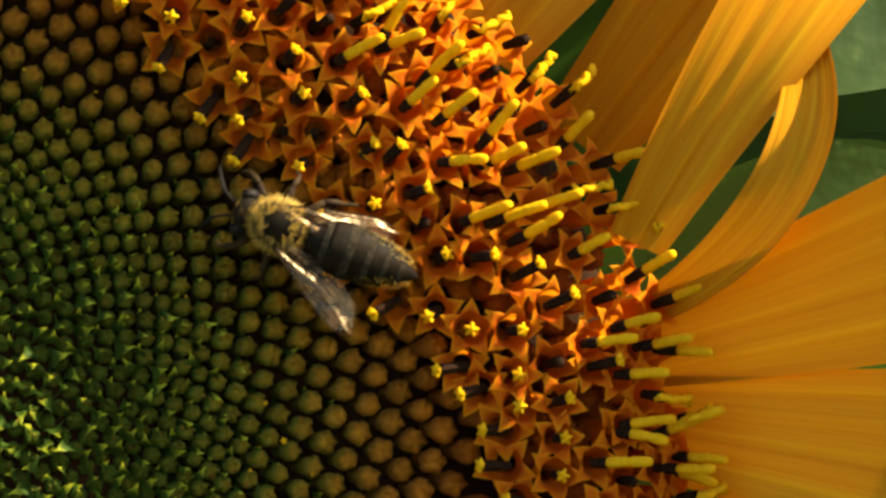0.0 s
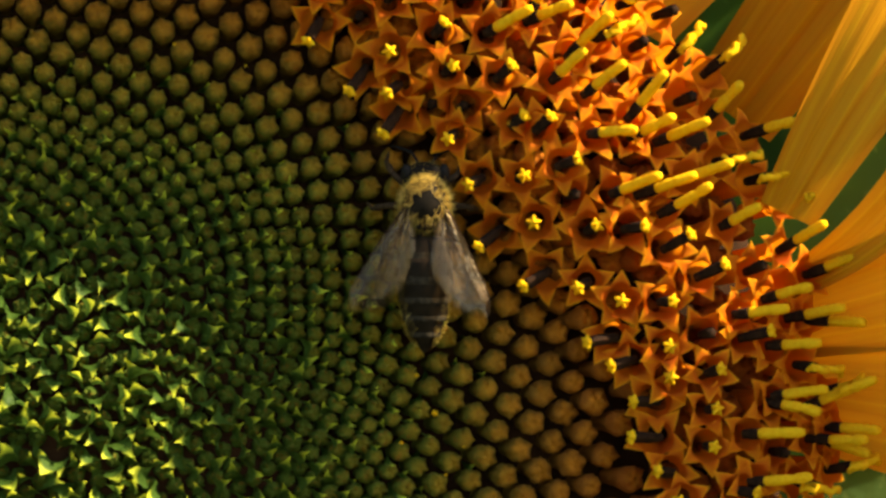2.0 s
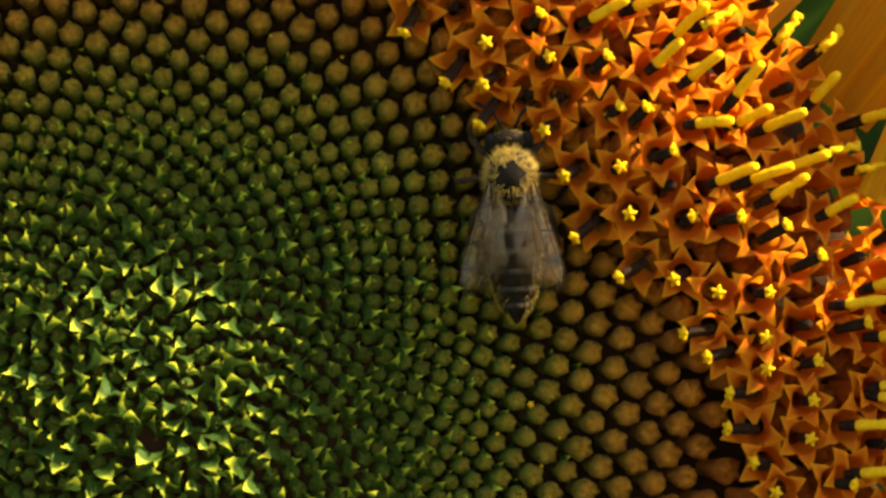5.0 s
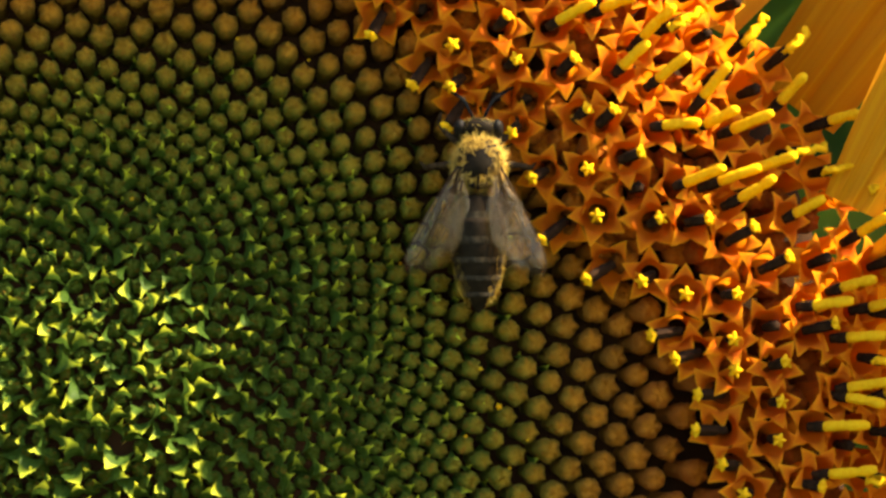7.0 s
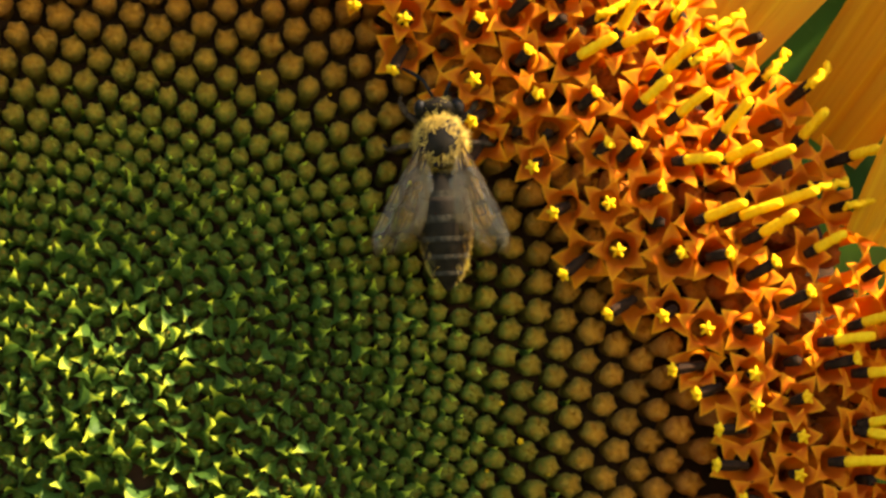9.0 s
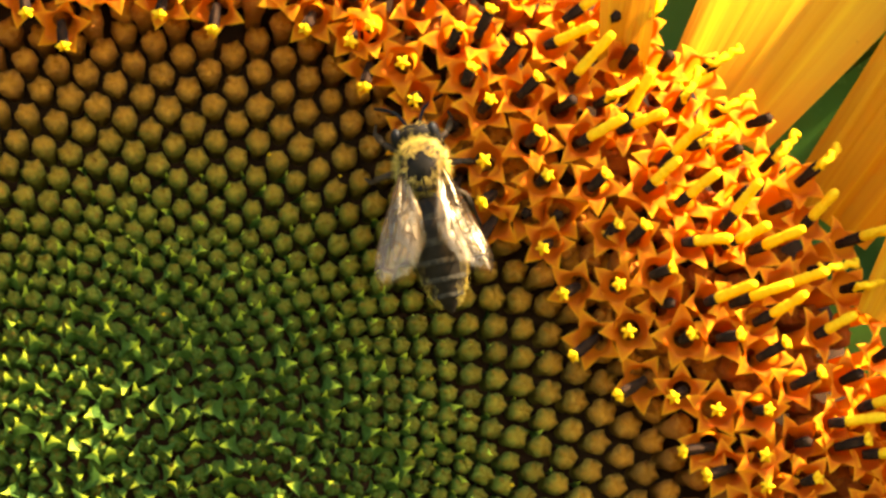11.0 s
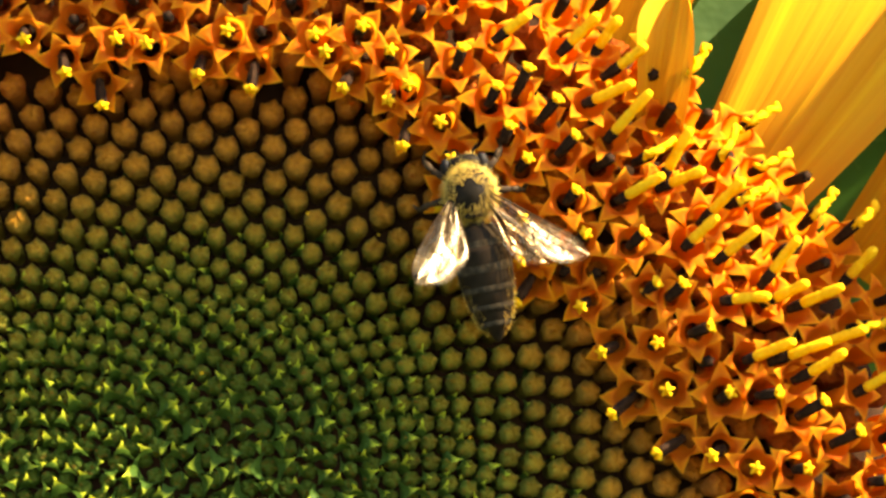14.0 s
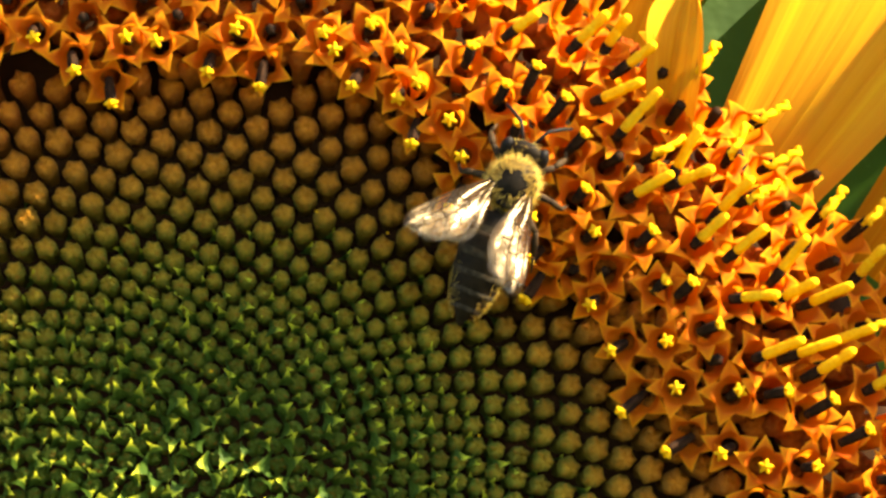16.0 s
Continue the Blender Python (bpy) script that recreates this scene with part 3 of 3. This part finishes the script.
def petal_shape(bx, by, heading, bend, length, width, z0, arch, drop, twist=0.0, cup=0.10, narrow=0.42, seed=0, ridges=7, roll=0.0, deep=0.38):
    """A ray floret: a long ribbed blade from its base, that arches out of the flower and falls back."""
    rng = random.Random(seed)
    rows, x, y = [], bx, by
    phase, wave = rng.uniform(0, 6), rng.uniform(0.3, 0.8)
    steps = 30
    for j in range(steps + 1):
        v = j / steps
        h = radians(heading + bend * v)
        z = z0 + arch * math.sin(min(1.0, v * 1.15) * math.pi * 0.62) - drop * v * v
        side, up = Vector((math.sin(h), -math.cos(h), 0)), Vector((0, 0, 1))
        tw = radians(roll + twist * v)
        across = side * math.cos(tw) + up * math.sin(tw)
        lift = up * math.cos(tw) - side * math.sin(tw)
        w = width * 0.5 * (narrow + (1 - narrow) * math.sin(math.pi * min(1, v * 1.25) * 0.5)) * (1 if v < 0.62 else math.sqrt(max(0.0, 1 - ((v - 0.62) / 0.385) ** 2)))
        w = max(w, 0.05)
        row = []
        for i in range(21):
            u = i / 10 - 1
            ridge = deep * math.cos(u * math.pi * ridges * 0.5 + phase) * (0.6 + 0.4 * math.sin(u * 5 + seed)) * (1 - 0.4 * v) * min(1, w / 3)
            fold = cup * w * (u * u) + ridge + wave * 0.5 * math.sin(v * 7 + phase + u * 2.0) * abs(u)
            row.append(Vector((x, y, z)) + across * (u * w) + lift * fold)
        rows.append(row)
        x, y = x + math.cos(h) * length / steps, y + math.sin(h) * length / steps
    return Shape().grid(rows)


# base x, base y, heading, bend, length, width, base height, arch, drop, twist, cup, narrow, roll
RAYS = [
    (42.2, 34.0, 56, 2, 62, 22, -7, 4, 38, 0, 0.10, 0.42, 0),
    (51.4, 26.4, 55, 2, 60, 12.5, -12, 14, 8, 4, 0.10, 0.60, 0),
    (54.2, 18.8, 64, -24, 60, 12.0, 1.5, 12, 36, -8, 0.34, 0.36, -4),
    (55.0, 13.0, 33, 62, 28, 6.0, -5, 21, 14, 30, 0.34, 0.42, 24),
    (54.0, 10.4, 20, 6, 58, 18, -7, 30, 6, 0, 0.10, 0.34, -4),
    (55.0, 5.2, -5, -4, 58, 18, -8, 29, 6, 0, 0.10, 0.42, -7),
    (55.0, -7.0, -14, -6, 56, 16, -11, 22, 4, 0, 0.10, 0.50, -10),
    (32.0, 42.6, 68, 8, 54, 12, -12, 14, 12, 0, 0.10, 0.50, 0),
    (26.0, 46.5, 66, 6, 56, 15, -12, 14, 10, 0, 0.10, 0.50, 0),
]


def petals():
    for k, (bx, by, heading, bend, length, width, z0, arch, drop, twist, cup, narrow, roll) in enumerate(RAYS):
        s = petal_shape(bx, by, heading, bend, length, width, z0, arch, drop, twist, cup, narrow, k, 4 if k == 0 else 7, roll, 0.75 if k == 0 else 0.16 if 4 <= k <= 6 else 0.30)
        part("ray_petal", s.mesh("ray_petal", PETAL), sunflower)
    rng = random.Random(11)
    for direction in range(70, 340, 13):
        a = radians(direction + rng.uniform(-3, 3))
        s = petal_shape(57 * math.cos(a), 57 * math.sin(a), math.degrees(a) + rng.uniform(-10, 10), rng.uniform(-10, 10), rng.uniform(46, 56), rng.uniform(14, 18),
                        -7, rng.uniform(4, 8), rng.uniform(2, 8), rng.uniform(-15, 15), 0.1, 0.5, direction)
        part("ray_petal", s.mesh("ray_petal", PETAL), sunflower)
    s = petal_shape(35.0, 37.2, 78, 4, 11, 4.6, 0.2, 3.5, 2.0, 40, 0.95, 0.75, 77, 5)
    part("stunted_petal", s.mesh("stunted_petal", PETAL), sunflower, label="small curled yellow petal")
    for k in range(26):
        a = radians(k * 360 / 26 + rng.uniform(-4, 4))
        s = petal_shape(50 * math.cos(a), 50 * math.sin(a), math.degrees(a), rng.uniform(-10, 10), rng.uniform(26, 34), rng.uniform(12, 15), -15, 3, rng.uniform(-2, 0), 0, 0.2, 0.8, k, 3)
        part("bract", s.mesh("bract", LEAF), sunflower, label="pointed green bract behind the petals")


def leaf_shape(length, width, fold, seed):
    """A broad pointed leaf along +x with toothed edge; its halves fold up from the midrib."""
    rng = random.Random(seed)
    rows = []
    for j in range(41):
        v = j / 40
        w = width * 0.5 * (math.sin(math.pi * v ** 0.62) ** 0.85 * (1 - 0.25 * v) + 0.01) * (1 + 0.015 * (j % 4 - 1.5) / 1.5)
        row = []
        for i in range(17):
            u = i / 8 - 1
            vein = 0.5 * math.cos((v * 12 - abs(u) * 2.2) * 2 * math.pi)
            row.append((length * v - abs(u) * 6, u * w * math.cos(radians(fold)), abs(u) * w * math.sin(radians(fold)) - 25 * v * v + vein + (1.5 if i == 8 else 0)))
        rows.append(row)
    return Shape().grid(rows)


def foliage():
    stalk = Shape().tube([(0, 0, -14), (0, -6, -40), (0, -40, -62), (0, -140, -70), (0, -700, -60), (0, -1400, -50)], [16, 13, 12, 13, 15, 18], 16, 0.03, random.Random(3))
    part("stem", stalk.mesh("stem", STEM), sunflower, label="thick rough green stem")
    leaves = [
        (36, 68, -60, 0, 120, 84, 12, 0, 1), (10, -30, -70, -20, 160, 130, 10, 0, 2), (-10, 40, -75, 70, 150, 130, 12, 0, 3),
        (30, 60, -95, 25, 150, 140, 14, 0, 4), (-20, -60, -70, 200, 160, 130, 10, 0, 5), (40, -10, -105, 5, 170, 160, 8, 0, 6), (30, 10, -85, -8, 150, 120, 10, 0, 7), (45, 60, -120, 50, 170, 160, 8, 0, 8), (44, -5, -45, 0, 100, 62, 2, 22, 9),
    ]
    for x, y, z, turn, length, width, fold, tip, seed in leaves:
        m = placed(x, y, z, Euler((radians(tip), 0, radians(turn))).to_matrix().to_4x4())
        leaf = part("leaf", leaf_shape(length, width, fold, seed).mesh("leaf", LEAF), sunflower, m, "broad rough green leaf behind the flower")
        rib = Shape().tube([(length * v - 2, 0, -25 * v * v + 0.6) for v in (0, 0.25, 0.5, 0.75, 1)], [2.2, 1.8, 1.4, 0.9, 0.3], 8)
        part("midrib", rib.mesh("midrib", STEM), leaf)


receptacle()
petals()
foliage()
disc_florets()


# ---- honey bee: x right, y to the head, z away from its back ----
bee = new("honey_bee")
tagged(bee, "brown honey bee with furry golden thorax walking on the sunflower", "bee")


def ball(rx, ry, rz, segments=18, rings=11, bulge=None):
    rows = []
    for j in range(rings + 1):
        t = math.pi * (0.02 + 0.96 * j / rings)
        rows.append([(rx * math.sin(t) * math.cos(a), -ry * math.cos(t), rz * math.sin(t) * math.sin(a)) for a in (2 * math.pi * i / segments for i in range(segments))])
    return Shape().grid(rows, True, True)


def hairs(count, centre, radii, length, seed, keep, thick=0.035):
    """Fine hairs that stand out from an egg-shaped body."""
    rng = random.Random(seed)
    s = Shape()
    while count:
        d = Vector((rng.gauss(0, 1), rng.gauss(0, 1), rng.gauss(0, 1))).normalized()
        if not keep(d):
            continue
        count -= 1
        p = Vector((d.x * radii[0], d.y * radii[1], d.z * radii[2])) + Vector(centre)
        q = p + (d + Vector((rng.uniform(-.8, .8), rng.uniform(-.9, .6), rng.uniform(-.7, .7)))).normalized() * length * rng.uniform(0.6, 1.2)
        e = d.orthogonal().normalized() * thick
        f = d.cross(e)
        base = len(s.v)
        s.v += [tuple(p + e), tuple(p - 0.5 * e + 0.87 * f), tuple(p - 0.5 * e - 0.87 * f), tuple(q)]
        s.uv += [(0, 0), (0.5, 0), (1, 0), (0.5, 1)]
        s.f += [(base, base + 1, base + 3), (base + 1, base + 2, base + 3), (base + 2, base, base + 3)]
    return s


def nodded(amount):
    """Pose of the head on the thorax, from raised (0) to bent down into a floret (1)."""
    return placed(0, 2.65 - 0.75 * amount, -0.25 - 0.85 * amount, Euler((radians(-18 - 50 * amount), 0, 0)).to_matrix().to_4x4())


HEAD = None


def bee_body():
    thorax = part("thorax", ball(1.85, 2.05, 1.65).mesh("thorax", CHITIN), bee, label="dark thorax with golden fur")
    part("fur", hairs(2300, (0, 0, 0), (1.8, 2.0, 1.62), 0.66, 1, lambda d: (d.x / 0.56) ** 2 + ((d.y - 0.02) / 0.46) ** 2 + 0.45 * math.sin(d.x * 11 + 1) * math.sin(d.y * 9) > 0.9 or d.z < 0, 0.022).mesh("fur", FUR), thorax)
    plate = Shape().add(ball(0.75, 0.30, 0.25), Matrix.Translation((0, -1.55, 1.05)))
    part("back_plate", plate.mesh("back_plate", CHITIN), thorax)
    head = part("head", ball(1.65, 0.85, 1.25).mesh("head", CHITIN), bee, nodded(0.3))
    part("face_fur", hairs(140, (0, 0, 0), (1.5, 0.85, 1.25), 0.30, 2, lambda d: abs(d.x) < 0.7, 0.025).mesh("face_fur", FUR), head)
    for side in (-1, 1):
        part("compound_eye", ball(0.50, 0.62, 1.0).mesh("compound_eye", EYE), head, placed(side * 1.35, 0.05, 0.1))
        feeler = Shape().tube([(0, 0, 0), (side * 0.55, 1.0, 0.5), (side * 0.75, 1.35, 0.55), (side * 1.5, 2.1, 0.4), (side * 2.2, 2.7, 0.2)], [0.13, 0.12, 0.15, 0.14, 0.11], 8)
        part("antenna", feeler.mesh("antenna", EYE), head, placed(side * 0.35, 0.75, 0.4))
    global HEAD
    HEAD = head
    # abdomen: overlapping rings that taper to the tail
    abdomen = part("abdomen", ball(0.7, 0.9, 0.7).mesh("waist", CHITIN), bee, placed(0, -2.2, -0.1), "dark brown banded abdomen")
    spans = [(-2.3, -4.3, 1.15, 1.95), (-3.9, -5.8, 1.92, 2.05), (-5.4, -7.2, 2.02, 1.90), (-6.8, -8.5, 1.86, 1.55), (-8.1, -9.7, 1.50, 1.05), (-9.3, -10.9, 1.0, 0.12)]
    for k, (a, b, r0, r1) in enumerate(spans):
        rows = []
        for t in (0, 0.2, 0.4, 0.6, 0.8, 0.95, 1.0):
            y = a + (b - a) * t
            r = r0 + (r1 - r0) * t + (0.06 * math.sin(t * math.pi)) - (0.05 if t == 1.0 else 0)
            sink = -0.06 * (abs(y) - 2.3) ** 1.15
            rows.append([(r * math.cos(q), y + 2.2, r * 0.86 * math.sin(q) + sink + 0.1) for q in (2 * math.pi * i / 28 for i in range(28))])
        seg = part("abdomen_ring", Shape().grid(rows, True, True).mesh("abdomen_ring", CHITIN), abdomen)
        if k < 5:
            y = b + 0.36
            t = 0.82
            r = r0 + (r1 - r0) * t + 0.035
            sink = -0.06 * (abs(y) - 2.3) ** 1.15
            band = Shape().grid([[((r + dr) * math.cos(q), y + 2.2 + dy, (r + dr) * 0.86 * math.sin(q) + sink + 0.1) for q in (2 * math.pi * i / 28 for i in range(28))]
                                 for dy, dr in ((0.52, -0.04), (0.30, 0.015), (-0.10, 0.02), (-0.26, 0.015), (-0.36, -0.04))], True)
            part("pale_band", band.mesh("pale_band", BAND), abdomen, label="pale band of short hair")
    fuzz = Shape()
    rng = random.Random(9)
    fuzz.add(hairs(1200, (0, -4.0, -0.2), (1.9, 4.4, 1.6), 0.28, 4, lambda d: d.z < 0.72 and abs(d.x) > 0.3, 0.016), Matrix.Translation((0, 0, 0)))
    part("side_fuzz", fuzz.mesh("side_fuzz", FUR), abdomen, placed(0, 0, 0))


def wing_blade(length, width, side, seed):
    """A wing membrane that runs to -y from its joint; its front edge is on the outside."""
    rng = random.Random(seed)
    rows = []
    for j in range(19):
        v = j / 18
        outer = width * (0.10 + 0.32 * math.sin(math.pi * min(1, v * 0.95) * 0.55))
        inner = -width * (0.06 + 0.72 * math.sin(math.pi * v ** 1.15) ** 0.8 * (0.65 + 0.35 * v))
        tip = math.sqrt(max(0.0, 1 - max(0, (v - 0.80) / 0.20) ** 2))
        mid = (outer + inner) * 0.5
        row = []
        for i in range(11):
            u = i / 10
            across = mid + (inner + (outer - inner) * u - mid) * max(tip, 0.02)
            row.append((side * across, -length * v, 0.09 * math.sin(v * 9 + u * 5 + seed) + 0.07 * math.sin(u * 11) * (1 - v * 0.5) - 0.6 * (u - 0.55) ** 2 * (0.4 + v) - 0.5 * v * v))
        rows.append(row)
    return rows


def wing(name, base, length, width, side, seed):
    rows = wing_blade(length, width, side, seed)
    blade = part(name, Shape().grid(rows).mesh(name, WING), bee, placed(*base), "clear brownish veined wing")
    lines = [[(j, 10) for j in range(19)], [(j, 9) for j in range(15)], [(j, min(10, 6 + j // 8)) for j in range(18)], [(j, 5) for j in range(17)],
             [(j, max(2, 5 - j // 4)) for j in range(15)], [(6 + (i > 6), i) for i in range(4, 10)], [(10 - i // 3, i) for i in range(2, 7)], [(12 - i // 4, i) for i in range(5, 10)]]
    for path in lines:
        pts = [Vector(rows[j][i]) + Vector((0, 0, 0.02)) for j, i in path]
        rad = [0.058 - 0.026 * k / len(pts) for k in range(len(pts))]
        part("vein", Shape().tube(pts, rad, 5).mesh("vein", VEIN), blade)
    return blade


def leg(base, knee, ankle, foot, name="leg"):
    s = Shape()
    s.tube([base, tuple((Vector(base) + Vector(knee)) * 0.5 + Vector((0, 0, 0.12))), knee], [0.26, 0.32, 0.20], 9)
    s.tube([knee, tuple((Vector(knee) + Vector(ankle)) * 0.5), ankle], [0.20, 0.27, 0.15], 9)
    s.tube([ankle, tuple((Vector(ankle) * 0.4 + Vector(foot) * 0.6)), foot], [0.15, 0.12, 0.07], 7)
    return part(name, s.mesh(name, LEG), bee)


bee_body()
FOREWING_L = wing("forewing", (-1.35, -0.35, 1.25), 8.5, 3.1, -1, 1)
FOREWING_R = wing("forewing", (1.35, -0.35, 1.25), 8.5, 3.1, 1, 2)
HINDWING_L = wing("hindwing", (-1.1, -1.0, 1.05), 6.2, 2.3, -1, 3)
HINDWING_R = wing("hindwing", (1.1, -1.0, 1.05), 6.2, 2.3, 1, 4)
for side in (-1, 1):
    leg((side * 1.0, 1.2, -1.2), (side * 2.4, 2.3, -0.8), (side * 2.9, 3.2, -2.2), (side * 2.7, 3.9, -3.2))
    leg((side * 1.2, 0.0, -1.3), (side * 3.0, -0.1, -0.7), (side * 3.9, -0.3, -2.2), (side * 4.3, 0.2, -3.2))
    leg((side * 1.1, -1.3, -1.2), (side * 2.8, -2.6, -0.6), (side * 3.2, -4.2, -1.9), (side * 3.5, -5.4, -3.2))


# ---- what moves ----
# seconds, millimetres right of and above the middle, heading anticlockwise from up
BEE = [
    (0.0, 27.67, 19.90, 70), (0.2, 27.81, 20.75, 56), (0.4, 27.96, 20.56, 42), (0.6, 26.98, 20.24, 11), (0.8, 26.27, 18.7, 2),
    (1.0, 27.14, 18.4, -1), (1.2, 27.20, 18.75, -4), (1.5, 27.54, 19.65, -2), (2.0, 27.55, 19.35, 0), (2.5, 27.23, 19.3, 2),
    (3.0, 27.39, 18.8, 0), (3.2, 27.04, 19.22, 3), (3.4, 25.56, 19.51, 12), (3.5, 26.17, 19.81, 9), (3.7, 26.48, 20.01, 5),
    (4.0, 26.60, 20.31, 4), (4.2, 26.84, 20.31, 4), (6.3, 26.60, 21.91, 0), (6.6, 26.81, 21.87, 0), (7.0, 26.80, 21.88, 0),
    (7.2, 25.50, 20.48, 4), (7.4, 23.58, 20.09, 24), (7.6, 22.92, 21.53, 27), (7.8, 22.51, 22.96, 19), (8.0, 22.31, 24.01, 16),
    (8.3, 21.81, 24.96, 10), (8.6, 22.07, 25.28, 7), (9.0, 22.46, 25.91, 3), (9.2, 22.43, 25.97, 4), (11.3, 20.23, 31.10, 12),
    (11.5, 20.76, 31.56, 1), (11.7, 21.03, 31.17, 0), (12.0, 21.70, 31.67, 0), (12.5, 21.03, 32.15, 5), (13.0, 21.05, 32.10, 8),
    (13.5, 21.51, 31.95, 9), (14.0, 21.13, 32.30, 11), (14.4, 21.44, 32.36, 7), (14.6, 21.47, 32.00, 6), (14.8, 21.02, 31.52, 2),
    (15.0, 21.00, 32.14, -4), (15.3, 22.17, 32.10, -14), (15.5, 22.48, 32.25, -18), (16.0, 23.55, 32.80, -21),
]
# seconds, spread of the two wings from the tail, how far each is turned to throw the sun back, and how steeply each is raised
WINGS = [
    (0.0, 25, 6, 0.7, 0.6), (0.4, 20, 7, 0.85, 0.7), (0.6, 20, 18, 0.8, 1.0), (0.8, 24, 18, 0.1, 0.2), (1.5, 25, 20, 0.0, 0.2), (2.5, 25, 20, 0.1, 0.85),
    (3.0, 25, 20, 0.1, 0.85), (3.4, 12, 12, 0.0, 0.0), (3.6, 3, 4, 0.0, 0.0), (4.2, 4, 4, 0.0, 0.0), (6.3, 23, 20, 0.0, 0.3), (7.0, 23, 20, 0.0, 0.25),
    (7.3, 5, 4, 0.0, 0.0), (8.0, 14, 8, 0.0, 0.0), (8.6, 20, 16, 0.0, 0.0), (9.2, 24, 18, 0.0, 0.1), (11.3, 16, 14, 0.8, 1.0), (11.7, 22, 24, 1.0, 1.0),
    (12.0, 18, 36, 1.0, 1.0, 0.9, 0.1), (12.5, 17, 48, 1.0, 1.0, 0.95, 0.08), (13.5, 27, 48, 1.0, 1.0, 0.95, 0.08), (14.5, 26, 42, 1.0, 1.0, 0.9, 0.1), (14.75, 24, 18, 0.5, 0.4), (15.0, 36, 12, 0.4, 0.4),
    (15.4, 29, 9, 0.5, 0.9), (16.0, 37, 9, 0.95, 0.95),
]


# seconds, how far the head is bent down
NODS = [(0.0, 0.4), (0.6, 0.3), (1.0, 0.8), (3.0, 0.8), (3.4, 0.2), (4.2, 0.3), (6.3, 0.3), (7.0, 0.3), (7.4, 0.0), (9.2, 0.3), (11.3, 0.7), (11.8, 1.0), (14.2, 1.0), (14.8, 0.3), (15.3, 0.1), (16.0, 0.4)]


# radius (mm) to the height at which the bee walks
FOOTING = [(32.5, 3.2), (34.2, 3.7), (36, 4.4), (41, 5.6)]
CLIMB = [(0.0, 3.0), (0.5, 2.2), (0.9, -0.5), (4.2, -0.5), (6.4, 0.2), (6.9, 0.8), (7.3, 0.0), (11.0, 0.0), (11.5, 0.8), (14.8, 0.8), (15.4, 2.0), (16.0, 2.0)]


def motions():
    walk(bee, [(t, FLOWER @ placed(x, y, lerp(FOOTING, math.hypot(x, y)) + lerp(CLIMB, t), Euler((0, 0, radians(h))).to_matrix().to_4x4())) for t, x, y, h in BEE])
    walk(HEAD, [(t, nodded(n)) for t, n in NODS])
    gleam = (FLOWER.to_3x3().inverted() @ TO_SUN + Vector((0, 0, 1))).normalized()
    for ob, base, side, share in ((FOREWING_L, (-1.35, -0.35, 1.25), -1, 1.0), (FOREWING_R, (1.35, -0.35, 1.25), 1, 1.0),
                                  (HINDWING_L, (-1.1, -1.0, 1.05), -1, 0.75), (HINDWING_R, (1.1, -1.0, 1.05), 1, 0.75)):
        rows = []
        for t, left, right, turn_left, turn_right, *raised in WINGS:
            spread, turn = (left, turn_left) if side < 0 else (right, turn_right)
            heading = lerp([(a, h) for a, _, _, h in BEE], t)
            bright = Euler((0, 0, radians(-heading))).to_matrix() @ gleam
            up = Vector((side * 0.10, 0.08, 1.0)).normalized().lerp(bright, turn * (0.9 if share < 1 else 1.0)).normalized()
            s = radians(spread * share)
            way = Vector((side * math.sin(s), -math.cos(s), 0))
            way.z = -(way.x * up.x + way.y * up.y) / up.z
            if raised:
                way.z = raised[0] if side < 0 else raised[1]
            back = -way.normalized()
            up = (up - back * up.dot(back)).normalized()
            rows.append((t, placed(*base) @ Matrix((back.cross(up), back, up)).transposed().to_4x4()))
        walk(ob, rows)


motions()
